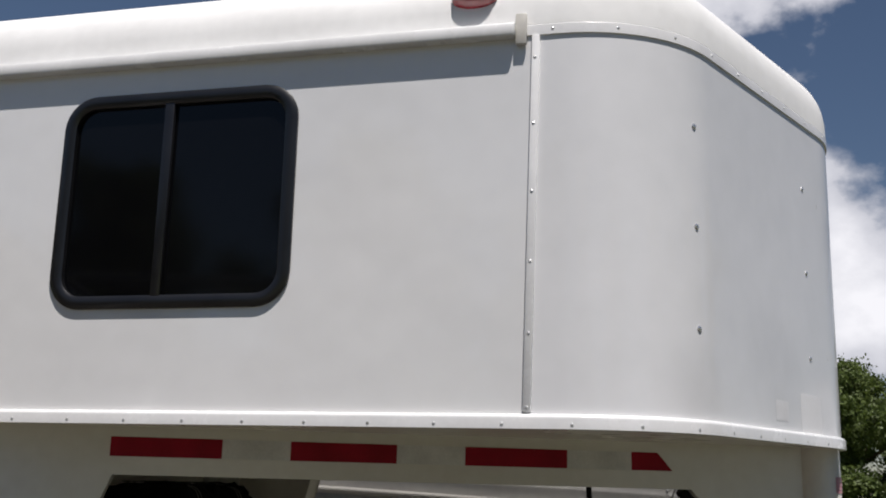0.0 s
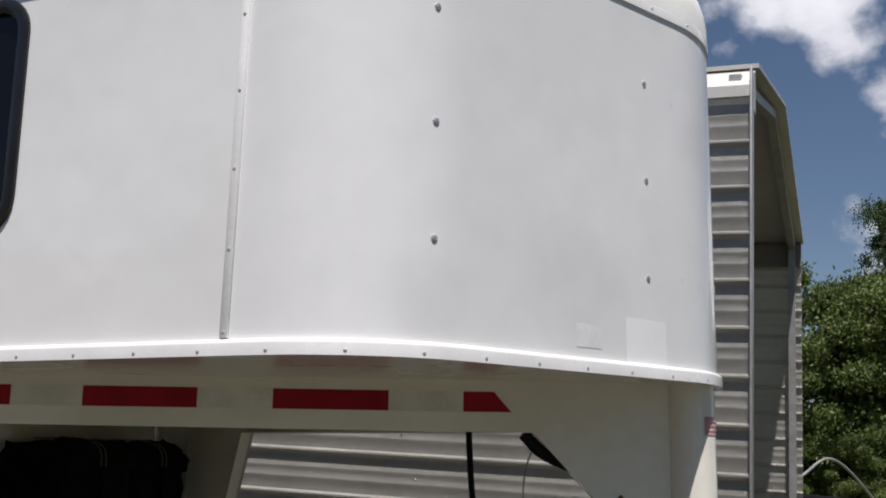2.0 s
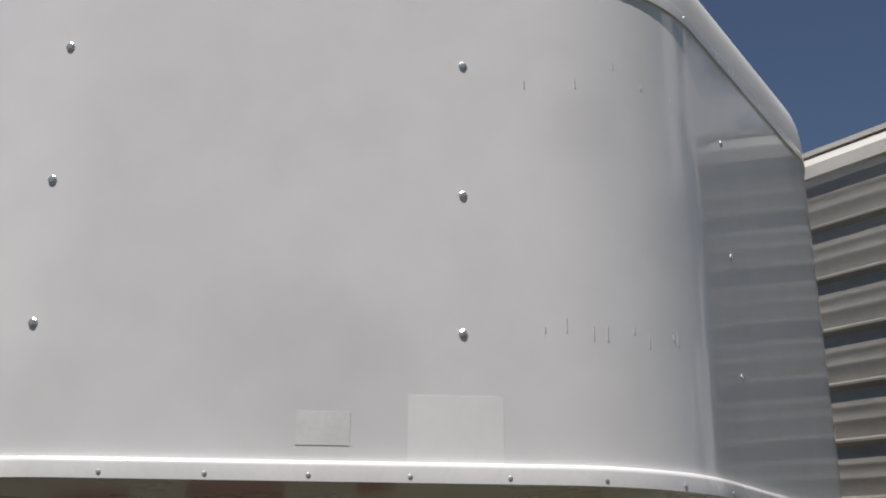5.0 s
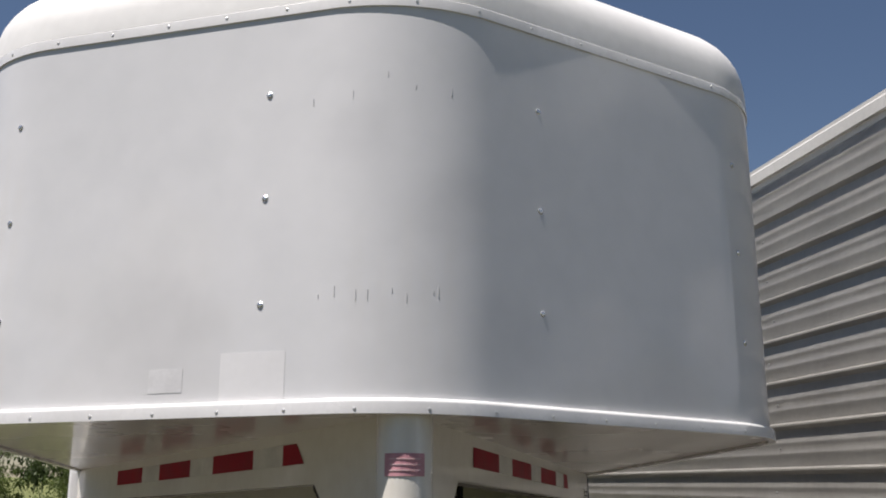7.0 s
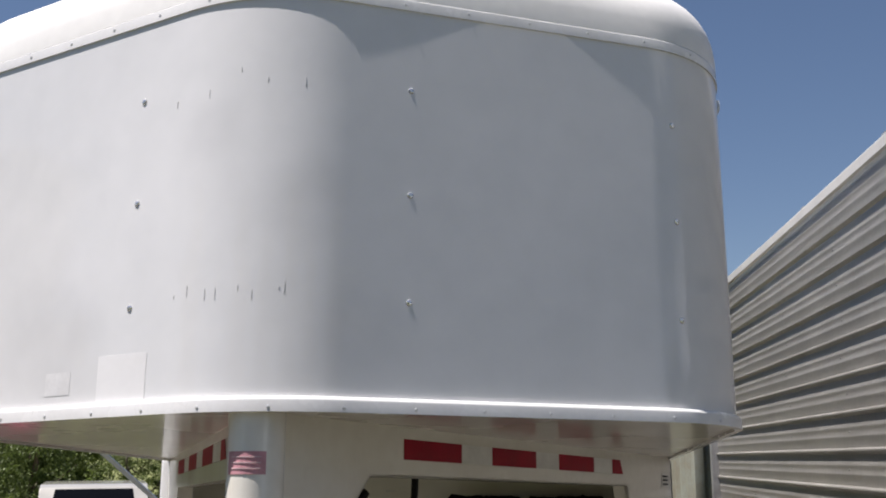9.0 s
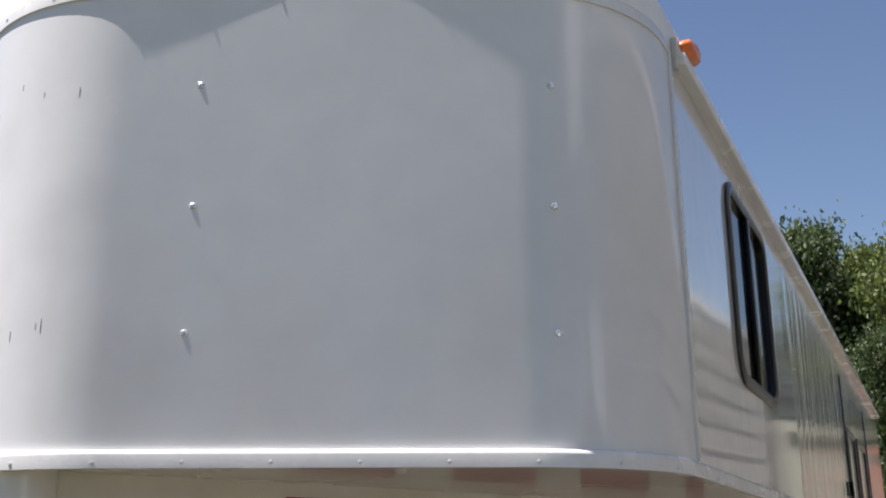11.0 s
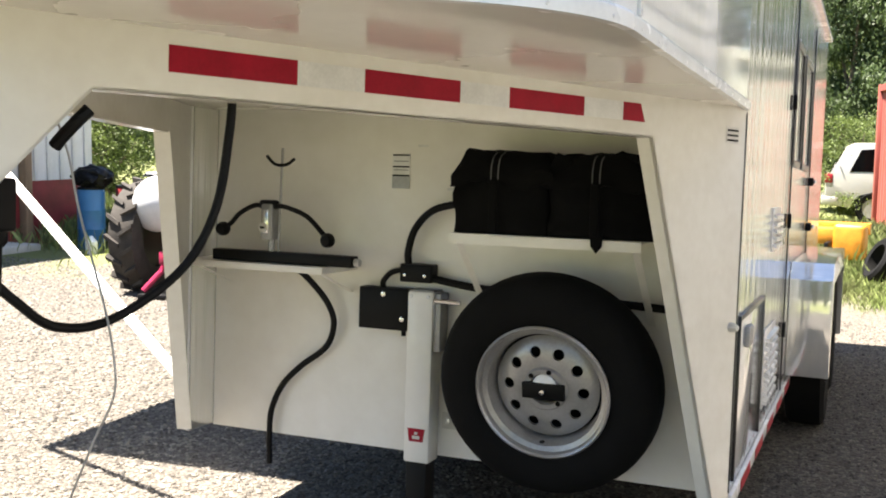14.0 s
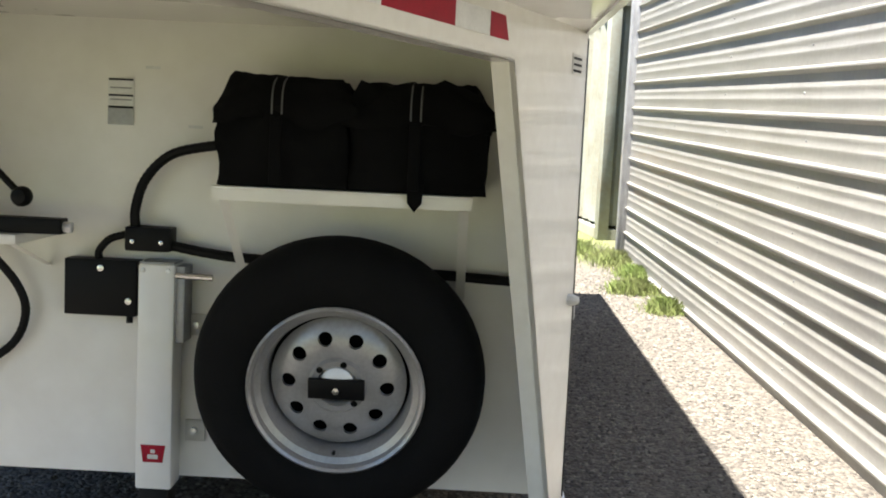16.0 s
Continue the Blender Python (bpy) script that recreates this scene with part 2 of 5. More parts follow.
# gravel ground with worn grassy parts
GROUND = bpy.data.materials.new("gravel_ground")
GROUND.use_nodes = True
gt = GROUND.node_tree
gb = gt.nodes["Principled BSDF"]
gb.inputs["Roughness"].default_value = 0.95
gco = gt.nodes.new("ShaderNodeTexCoord")
gv = gt.nodes.new("ShaderNodeTexVoronoi")
gv.inputs["Scale"].default_value = 55.0
gn = gt.nodes.new("ShaderNodeTexNoise")
gn.inputs["Scale"].default_value, gn.inputs["Detail"].default_value = 1.3, 6.0
gf = gt.nodes.new("ShaderNodeTexNoise")
gf.inputs["Scale"].default_value, gf.inputs["Detail"].default_value = 24.0, 6.0
for n in (gv, gn, gf):
    gt.links.new(gco.outputs["Object"], n.inputs["Vector"])
gr = gt.nodes.new("ShaderNodeValToRGB")
gr.color_ramp.elements[0].color, gr.color_ramp.elements[1].color = (0.040, 0.034, 0.029, 1), (0.150, 0.131, 0.106, 1)
gr.color_ramp.elements[0].position, gr.color_ramp.elements[1].position = 0.25, 0.8
gsep = gt.nodes.new("ShaderNodeSeparateColor")
gt.links.new(gv.outputs["Color"], gsep.inputs["Color"])
gmix = gt.nodes.new("ShaderNodeMath")
gmix.operation = "MULTIPLY_ADD"
gmix.inputs[1].default_value = 0.45
gt.links.new(gsep.outputs["Red"], gmix.inputs[0])
ghalf = gt.nodes.new("ShaderNodeMath")
ghalf.operation = "MULTIPLY"
ghalf.inputs[1].default_value = 0.62
gt.links.new(gf.outputs["Fac"], ghalf.inputs[0])
gt.links.new(ghalf.outputs[0], gmix.inputs[2])
gt.links.new(gmix.outputs[0], gr.inputs["Fac"])
# grass takes over away from the yard
gpos = gt.nodes.new("ShaderNodeSeparateXYZ")
gt.links.new(gco.outputs["Object"], gpos.inputs["Vector"])
glen = gt.nodes.new("ShaderNodeVectorMath")
glen.operation = "DISTANCE"
glen.inputs[1].default_value = (-1.0, 1.0, 0)
gt.links.new(gco.outputs["Object"], glen.inputs[0])
gadd = gt.nodes.new("ShaderNodeMath")
gadd.operation = "MULTIPLY_ADD"
gadd.inputs[1].default_value = 7.0
gt.links.new(gn.outputs["Fac"], gadd.inputs[0])
gt.links.new(glen.outputs["Value"], gadd.inputs[2])
gedge = gt.nodes.new("ShaderNodeMapRange")
gedge.inputs["From Min"].default_value, gedge.inputs["From Max"].default_value = 12.5, 14.5
gt.links.new(gadd.outputs[0], gedge.inputs["Value"])
ggreen = gt.nodes.new("ShaderNodeValToRGB")
ggreen.color_ramp.elements[0].color, ggreen.color_ramp.elements[1].color = (0.07, 0.10, 0.022, 1), (0.19, 0.19, 0.065, 1)
gt.links.new(gf.outputs["Fac"], ggreen.inputs["Fac"])
gcol = gt.nodes.new("ShaderNodeMix")
gcol.data_type = "RGBA"
gt.links.new(gedge.outputs["Result"], gcol.inputs["Factor"])
# gravel colour halved under and ahead of the nose, to cut bounced light
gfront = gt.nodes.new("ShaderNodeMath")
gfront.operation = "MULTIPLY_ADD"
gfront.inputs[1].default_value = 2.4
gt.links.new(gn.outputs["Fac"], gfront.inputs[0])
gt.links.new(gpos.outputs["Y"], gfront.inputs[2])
gdim = gt.nodes.new("ShaderNodeMapRange")
gdim.inputs["From Min"].default_value, gdim.inputs["From Max"].default_value = 2.2, 3.2
gdim.inputs["To Min"].default_value, gdim.inputs["To Max"].default_value = 0.5, 1.0
gt.links.new(gfront.outputs[0], gdim.inputs["Value"])
gdimmed = gt.nodes.new("ShaderNodeVectorMath")
gdimmed.operation = "SCALE"
gt.links.new(gr.outputs["Color"], gdimmed.inputs[0])
gt.links.new(gdim.outputs["Result"], gdimmed.inputs["Scale"])
gt.links.new(gdimmed.outputs["Vector"], gcol.inputs["A"])
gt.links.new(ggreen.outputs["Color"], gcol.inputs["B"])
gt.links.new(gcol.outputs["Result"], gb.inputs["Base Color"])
gbump = gt.nodes.new("ShaderNodeBump")
gbump.inputs["Strength"].default_value, gbump.inputs["Distance"].default_value = 1.0, 0.012
gh = gt.nodes.new("ShaderNodeMath")
gh.operation = "MULTIPLY_ADD"
gh.inputs[1].default_value = -1.2
gt.links.new(gv.outputs["Distance"], gh.inputs[0])
gt.links.new(gf.outputs["Fac"], gh.inputs[2])
gt.links.new(gh.outputs[0], gbump.inputs["Height"])
gt.links.new(gbump.outputs["Normal"], gb.inputs["Normal"])


# ---- mesh helpers ----
TILT = 0.04705
M = Matrix.Rotation(-TILT, 4, "X")     # the trailer stands nose-up on its jack


def put(name, bm, material, smooth=True, angle=35):
    bmesh.ops.recalc_face_normals(bm, faces=bm.faces)
    me = bpy.data.meshes.new(name)
    bm.to_mesh(me)
    bm.free()
    me.materials.append(material)
    if smooth:
        me.polygons.foreach_set("use_smooth", [True] * len(me.polygons))
        me.set_sharp_from_angle(angle=radians(angle))
    return new(name, me)


def part(name, bm, material, parent, label="", angle=35):
    ob = put(name, bm, material, True, angle)
    ob.parent = parent
    if label:
        tagged(ob, label)
    return ob


def thing(name, label, category, at=None, group="", kind=""):
    ob = new(name)
    ob.empty_display_size = 0.1
    if at is not None:
        ob.matrix_basis = at
    return tagged(ob, label, category, group, kind)


def box(x0, x1, y0, y1, z0, z1, bevel=0.0, seg=2, bm=None):
    bm = bm or bmesh.new()
    r = bmesh.ops.create_cube(bm, size=1.0)
    vs = r["verts"]
    for v in vs:
        v.co = Vector(((x0 + x1) / 2 + v.co.x * (x1 - x0), (y0 + y1) / 2 + v.co.y * (y1 - y0), (z0 + z1) / 2 + v.co.z * (z1 - z0)))
    if bevel:
        es = list({e for v in vs for e in v.link_edges})
        bmesh.ops.bevel(bm, geom=es, offset=bevel, segments=seg, profile=0.5, affect="EDGES")
    return bm


def slab(points, out, thick, bevel=0.0):
    """A flat plate: a closed outline of 3D points, given thickness along out."""
    bm = bmesh.new()
    d = Vector(out).normalized() * thick
    a = [bm.verts.new(p) for p in points]
    b = [bm.verts.new(Vector(p) + d) for p in points]
    n = len(a)
    bm.faces.new(a)
    bm.faces.new(b[::-1])
    for i in range(n):
        bm.faces.new((a[i], a[(i + 1) % n], b[(i + 1) % n], b[i]))
    if bevel:
        bmesh.ops.bevel(bm, geom=bm.edges[:], offset=bevel, segments=2, profile=0.5, affect="EDGES")
    return bm


def tube(points, r, sides=10, bm=None, closed=False, ridges=0.0):
    """A round rod or hose along points."""
    bm = bm or bmesh.new()
    pts = [Vector(p) for p in points]
    n = len(pts)
    rings = []
    up = Vector((0.31, 0.17, 0.93))
    for i, p in enumerate(pts):
        if closed:
            d = pts[(i + 1) % n] - pts[i - 1]
        else:
            d = pts[min(i + 1, n - 1)] - pts[max(i - 1, 0)]
        d.normalize()
        u = d.cross(up)
        if u.length < 0.05:
            u = d.cross(Vector((1, 0, 0)))
        u.normalize()
        w = d.cross(u)
        k = r * (1 + (ridges if i % 2 else 0))
        rings.append([bm.verts.new(p + (u * math.cos(a) + w * math.sin(a)) * k) for a in (2 * math.pi * j / sides for j in range(sides))])
    for i in range(n if closed else n - 1):
        a, b = rings[i], rings[(i + 1) % n]
        for j in range(sides):
            bm.faces.new((a[j], a[(j + 1) % sides], b[(j + 1) % sides], b[j]))
    if not closed:
        bm.faces.new(rings[0][::-1])
        bm.faces.new(rings[-1])
    return bm


def smooth_line(points, steps=8):
    """A Catmull-Rom curve through points."""
    P = [Vector(p) for p in points]
    P = [P[0] * 2 - P[1]] + P + [P[-1] * 2 - P[-2]]
    out = []
    for i in range(1, len(P) - 2):
        a, b, c, d = P[i - 1:i + 3]
        for k in range(steps):
            t = k / steps
            out.append(0.5 * ((2 * b) + (c - a) * t + (2 * a - 5 * b + 4 * c - d) * t * t + (3 * b - a - 3 * c + d) * t ** 3))
    out.append(P[-2])
    return out


def lathe(profile, sides=40, axis="Y", center=(0, 0, 0), bm=None, closed=False, cap=True):
    """Turns (radius, along) pairs about an axis."""
    bm = bm or bmesh.new()
    c = Vector(center)
    rings = []
    for r, h in profile:
        ring = []
        for j in range(sides):
            a = 2 * math.pi * j / sides
            u, w = r * math.cos(a), r * math.sin(a)
            p = {"X": (h, u, w), "Y": (u, h, w), "Z": (u, w, h)}[axis]
            ring.append(bm.verts.new(c + Vector(p)))
        rings.append(ring)
    n = len(rings)
    for i in range(n if closed else n - 1):
        a, b = rings[i], rings[(i + 1) % n]
        for j in range(sides):
            bm.faces.new((a[j], a[(j + 1) % sides], b[(j + 1) % sides], b[j]))
    if not closed and cap:
        if profile[0][0] > 1e-4:
            bm.faces.new(rings[0])
        if profile[-1][0] > 1e-4:
            bm.faces.new(rings[-1][::-1])
    bmesh.ops.remove_doubles(bm, verts=bm.verts, dist=1e-5)
    return bm


def strip(rows, closed=False):
    """Skins equally long rows of points."""
    bm = bmesh.new()
    vs = [[bm.verts.new(p) for p in row] for row in rows]
    for a, b in zip(vs, vs[1:]):
        n = len(a)
        for j in range(n if closed else n - 1):
            bm.faces.new((a[j], a[(j + 1) % n], b[(j + 1) % n], b[j]))
    return bm

GZ = -0.15                             # level of the gravel yard

# ---- plan of the trailer, in its own frame ----
HALF, SLOPE, TIP = 1.032, 0.466, 0.010
SEAM, BACK, FRONT = 0.785, 7.35, 2.55
FLOOR, RAILZ, EAVE = 1.628, 1.650, 2.50


def nose_line(off=0.0, y_end=SEAM, r_side=0.36, r_tip=0.42):
    """The outline of the nose in plan, moved outward by off, from the left side round to the right."""
    w = HALF + off
    y0 = TIP - off * math.sqrt(1 + SLOPE ** 2)
    a = math.atan(SLOPE)
    rs, rt = max(r_side + off, 0.03), max(r_tip + off, 0.03)
    half = []
    # tip arc, from the middle outward
    cy = y0 + rt / math.cos(a)
    for k in range(9):
        b = a * k / 8
        half.append((rt * math.sin(b), cy - rt * math.cos(b)))
    # corner arc
    cx = w - rs
    cyc = (y0 + SLOPE * cx) + rs / math.cos(a)
    for k in range(15):
        b = a + (math.pi / 2 - a) * k / 14
        half.append((cx + rs * math.sin(b), cyc - rs * math.cos(b)))
    half.append((w, max(y_end, half[-1][1] + 0.01)))
    return [(-x, y) for x, y in half[::-1]] + half[1:]


def ring_wall(z0, z1, thick, y_end, off=0.0):
    outer, inner = nose_line(off, y_end), nose_line(off - thick, y_end)
    rows = [[(x, y, z0) for x, y in inner], [(x, y, z0) for x, y in outer], [(x, y, z1) for x, y in outer], [(x, y, z1) for x, y in inner], [(x, y, z0) for x, y in inner]]
    bm = strip(rows)
    bmesh.ops.remove_doubles(bm, verts=bm.verts, dist=1e-5)
    bmesh.ops.holes_fill(bm, edges=[e for e in bm.edges if e.is_boundary])
    return bm


def dome(r, h):
    return lathe([(r, 0), (r * 0.92, h * 0.45), (r * 0.6, h * 0.85), (0.0001, h)], 8, "Z")


def stud_mesh(name, r, h, material):
    bm = dome(r, h)
    me = bpy.data.meshes.new(name)
    bm.to_mesh(me)
    bm.free()
    me.materials.append(material)
    return me


def stud(name, me, at, facing, parent):
    ob = new(name, me)
    ob.parent = parent
    ob.matrix_basis = Matrix.Translation(at) @ Vector(facing).to_track_quat("Z", "Y").to_matrix().to_4x4()
    return ob


trailer = thing("gooseneck_horse_trailer", "white gooseneck horse trailer standing nose-up on gravel", "trailer", M)

# nose skin, sides and body
part("nose_wall", ring_wall(RAILZ - 0.01, EAVE + 0.02, 0.02, SEAM), WHITE, trailer, "smooth white painted nose skin", 60)
WIN = (1.337, 1.963, 1.89, 2.43)


def side_panel(s):
    """Upper side sheet over the neck, with the window's opening through it."""
    y0, y1, z0, z1 = WIN
    y0, y1, z0, z1 = y0 + 0.03, y1 - 0.03, z0 + 0.03, z1 - 0.03
    ys, zs = [SEAM, y0, y1, 2.392], [RAILZ - 0.01, z0, z1, EAVE + 0.02]
    bm = bmesh.new()
    v = [[bm.verts.new((s * HALF, y, z)) for z in zs] for y in ys]
    faces = [bm.faces.new((v[i][j], v[i + 1][j], v[i + 1][j + 1], v[i][j + 1])) for i in range(3) for j in range(3) if (i, j) != (1, 1)]
    r = bmesh.ops.extrude_face_region(bm, geom=faces)
    for e in r["geom"]:
        if isinstance(e, bmesh.types.BMVert):
            e.co.x -= s * 0.02
    return bm


part("side_panel", side_panel(-1), SIDE, trailer)
part("side_panel", side_panel(1), SIDE, trailer)
part("body_side", box(-HALF, -HALF + 0.02, 2.392, BACK, 0.37, EAVE + 0.02), SHINY, trailer, "bright ribbed body side sheet")


def wavy_side():
    """Body side sheet with shallow pressed ribs."""
    rows = []
    n = 220
    for k in range(n + 1):
        y = 2.392 + (BACK - 2.392) * k / n
        u = ((y - 2.45) % 0.145) / 0.145
        d = 0.0009 * (0.5 + 0.5 * math.cos(2 * math.pi * u)) ** 3
        x = HALF + d
        rows.append([(HALF - 0.02, y, 0.37), (x, y, 0.37), (x, y, EAVE + 0.02), (HALF - 0.02, y, EAVE + 0.02)])
    return strip(rows)


part("body_side", wavy_side(), SHINY, trailer, "bright ribbed body side sheet")
part("rear_wall", box(-HALF + 0.02, HALF - 0.02, BACK - 0.03, BACK, 0.37, EAVE + 0.02), WHITE, trailer)
part("body_floor", box(-HALF + 0.02, HALF - 0.02, FRONT + 0.04, BACK - 0.03, 0.37, 0.42), BLACK, trailer)
part("front_wall", box(-HALF + 0.022, HALF - 0.022, FRONT, FRONT + 0.03, 0.365, FLOOR), WALLW, trailer, "cream-white lower front wall")


def neck_floor():
    line = nose_line(-0.004, FRONT + 0.0)
    pts = [(x, y, FLOOR) for x, y in line]
    return slab(pts, (0, 0, 1), 0.014)


part("neck_floor", neck_floor(), UNDER, trailer, "glossy white underside of the nose")


def roof():
    rows = []
    for k in range(13):
        a = math.pi / 2 * k / 12
        c_, s_ = max(math.cos(a), 0.0) ** 0.72, math.sin(a) ** 0.72
        off = 0.003 - 0.25 * (1 - c_)
        z = EAVE + 0.03 + 0.205 * s_
        rows.append([(x, y, z) for x, y in nose_line(off, BACK - 0.25 * (1 - c_))])
    bm = strip(rows)
    last = [v for v in bm.verts if abs(v.co.z - (EAVE + 0.235)) < 1e-5]
    bm.faces.new(sorted(last, key=lambda v: math.atan2(v.co.y - 3, v.co.x)))
    bmesh.ops.holes_fill(bm, edges=[e for e in bm.edges if e.is_boundary])
    return bm


part("roof", roof(), ROOF, trailer, "rounded white fibreglass-like roof cap", 50)

# rails along floor and eave
def rounded_rail(z0, z1, out, y_end, r):
    """A thin rail round the nose with a rounded upper edge."""
    prof = [(-0.006, z0), (out, z0), (out, z1 - r)]
    for k in range(1, 6):
        a = math.pi / 2 * k / 5
        prof.append((out - r * (1 - math.cos(a)), z1 - r + r * math.sin(a)))
    prof.append((-0.006, z1))
    rows = [[(x, y, z) for x, y in nose_line(off, y_end)] for off, z in prof]
    bm = strip(rows + [rows[0]])
    bmesh.ops.remove_doubles(bm, verts=bm.verts, dist=1e-5)
    bmesh.ops.holes_fill(bm, edges=[e for e in bm.edges if e.is_boundary])
    return bm


part("floor_rail", rounded_rail(1.621, 1.652, 0.012, 2.39, 0.009), RAIL, trailer, "white angle rail along the nose floor")
part("eave_rail", rounded_rail(EAVE + 0.004, EAVE + 0.030, 0.0042, SEAM + 0.02, 0.003), RAIL, trailer, "white eave rail with screws")
for s in (-1, 1):
    a, b = sorted((s * (HALF - 0.004), s * (HALF + 0.029)))
    part("drip_rail", box(a, b, SEAM + 0.03, BACK, EAVE - 0.002, EAVE + 0.030, 0.006), RAIL, trailer, "deep drip rail along the side")
    a, b = sorted((s * (HALF - 0.002), s * (HALF + 0.007)))
    part("seam_strip", slab([(a, SEAM - 0.009, RAILZ + 0.006), (a, SEAM + 0.009, RAILZ + 0.006), (a, SEAM - 0.007, EAVE + 0.004), (a, SEAM - 0.025, EAVE + 0.004)], (1, 0, 0), b - a, 0.002), RAIL, trailer, "narrow screwed seam strip")
    a, b = sorted((s * (HALF + 0.004), s * (HALF + 0.016)))
    part("corner_bracket", box(a, b, SEAM + 0.004, SEAM + 0.03, EAVE - 0.02, EAVE + 0.055, 0.003), PALE, trailer, "yellowed sealant bracket")

# big rivets on the nose
rivet_me = stud_mesh("rivet", 0.0076, 0.0032, BOLT)
screw_me = stud_mesh("screw", 0.0038, 0.0014, ZINC)
na = Vector((SLOPE, -1, 0)).normalized()
for s in (-1, 1):
    for x in (0.300, 0.883):
        for z in (1.85, 2.081, 2.317):
            y, out = TIP + SLOPE * x, na
            if x > 0.8:                       # on the turn of the corner
                y, out = y + 0.0070, Vector((0.587, -0.810, 0))
            stud("rivet", rivet_me, (s * x, y, z), (s * out.x, out.y, 0), trailer)


def along(line, gap, z, name, me, out=1.0):
    """Screws at even steps along an outline, standing outward."""
    left = gap * 0.5
    for (x0, y0), (x1, y1) in zip(line, line[1:]):
        d = Vector((x1 - x0, y1 - y0, 0))
        run = d.length
        d.normalize()
        while left < run:
            stud(name, me, (x0 + d.x * left, y0 + d.y * left, z), (d.y, -d.x, 0), trailer)
            left += gap
        left -= run


along(nose_line(0.012, 2.39), 0.148, 1.630, "rail_screw", screw_me)
along(nose_line(0.0042, SEAM + 0.02), 0.148, EAVE + 0.017, "rail_screw", screw_me)
for s in (-1, 1):
    for k in range(6):
        stud("seam_screw", screw_me, (s * (HALF + 0.007), SEAM - 0.001 - 0.0026 * k, 1.665 + k * 0.157), (s, 0, 0), trailer)


# windows in the nose sides
def rounded(y0, y1, z0, z1, r, n=7):
    pts = []
    for cy, cz, a0 in ((y1 - r, z1 - r, 0), (y0 + r, z1 - r, 90), (y0 + r, z0 + r, 180), (y1 - r, z0 + r, 270)):
        for k in range(n + 1):
            a = radians(a0 + 90 * k / n)
            pts.append((cy + r * math.cos(a), cz + r * math.sin(a)))
    return pts


def window(s, y0, y1, z0, z1, r, rim, bars=(0.45,), ridge=0.011):
    """A sliding window with a rounded black frame, its panes set back."""
    x = HALF
    rings = []
    for inset, d in ((0.0, -0.004), (0.0, ridge * 0.55), (rim * 0.3, ridge), (rim * 0.75, ridge), (rim, ridge * 0.5), (rim, -0.012)):
        rings.append([(s * (x + d), y, z) for y, z in rounded(y0 + inset, y1 - inset, z0 + inset, z1 - inset, max(r - inset, 0.02))])
    win = part("window", strip(rings, True), GASKET, trailer, "dark sliding window in a rounded black frame")
    q = [(s * (x - 0.006), y, z) for y, z in rounded(y0 + rim * 0.9, y1 - rim * 0.9, z0 + rim * 0.9, z1 - rim * 0.9, max(r - rim, 0.02))]
    part("pane", slab(q, (-s, 0, 0), 0.006), GLASS, win, "dark tinted pane")
    for b in bars:
        yc = y0 + (y1 - y0) * b
        a, c = sorted((s * (x - 0.005), s * (x + 0.008)))
        part("mullion", box(a, c, yc - 0.013, yc + 0.013, z0 + rim * 0.9, z1 - rim * 0.9, 0.003), GASKET, win)
    return win


window(-1, *WIN, 0.085, 0.032, (0.54,))
window(1, *WIN, 0.085, 0.032, (0.52,))
window(1, 4.35, 4.85, 1.50, 2.12, 0.06, 0.035, ())
window(1, 4.98, 5.60, 1.50, 2.12, 0.06, 0.035, ())

# side door lines and latches on the right side
for y in (4.28, 5.75):
    part("door_seam", box(HALF + 0.002, HALF + 0.010, y, y + 0.012, 0.42, 2.36, 0.002), GASKET, trailer, "black door gasket")
for y, z in ((5.66, 1.42), (5.66, 1.15)):
    latch = part("door_latch", box(HALF + 0.002, HALF + 0.035, y, y + 0.07, z, z + 0.05, 0.006), BLACK, trailer, "black door latch")
    part("handle", box(HALF + 0.035, HALF + 0.05, y + 0.02, y + 0.14, z + 0.015, z + 0.035, 0.005), CHROME, latch)
for k in range(9):
    stud("rail_screw", screw_me, (HALF + 0.004, 2.46, 0.5 + k * 0.2), (1, 0, 0), trailer)
# tack compartment door low at the front corner, its gasket, latch and two louvred vents
comp = part("compartment_door", box(HALF + 0.001, HALF + 0.008, 2.47, 3.22, 0.46, 0.955, 0.003), SIDE, trailer, "white compartment door")
for y0, y1, z0, z1 in ((2.452, 2.470, 0.44, 0.975), (2.470, 3.22, 0.957, 0.975), (3.22, 3.236, 0.44, 0.975)):
    part("gasket", box(HALF + 0.001, HALF + 0.011, y0, y1, z0, z1, 0.002), GASKET, comp, "black rubber gasket")
part("latch", box(HALF + 0.008, HALF + 0.03, 2.56, 2.66, 0.86, 0.93, 0.008), STEEL, comp, "grey paddle latch")
for y0, y1, z0, z1, n_ in ((3.46, 3.80, 1.13, 1.31, 5), (3.36, 3.84, 0.50, 0.82, 8)):
    vent = part("louvre_vent", box(HALF + 0.001, HALF + 0.006, y0, y1, z0, z1, 0.002), RAIL, trailer, "white louvred vent")
    for k in range(n_):
        z_ = z0 + 0.02 + (z1 - z0 - 0.03) * k / n_
        part("slat", slab([(HALF + 0.006, y0 + 0.02, z_), (HALF + 0.006, y1 - 0.02, z_), (HALF + 0.022, y1 - 0.02, z_ - 0.006), (HALF + 0.022, y0 + 0.02, z_ - 0.006)], (0, 0, 1), 0.014), RAIL, vent)
for z_ in (0.72, 1.24, 1.80):
    part("hinge", box(HALF + 0.002, HALF + 0.02, 4.236, 4.268, z_ - 0.035, z_ + 0.035, 0.004), BLACK, trailer, "black door hinge")
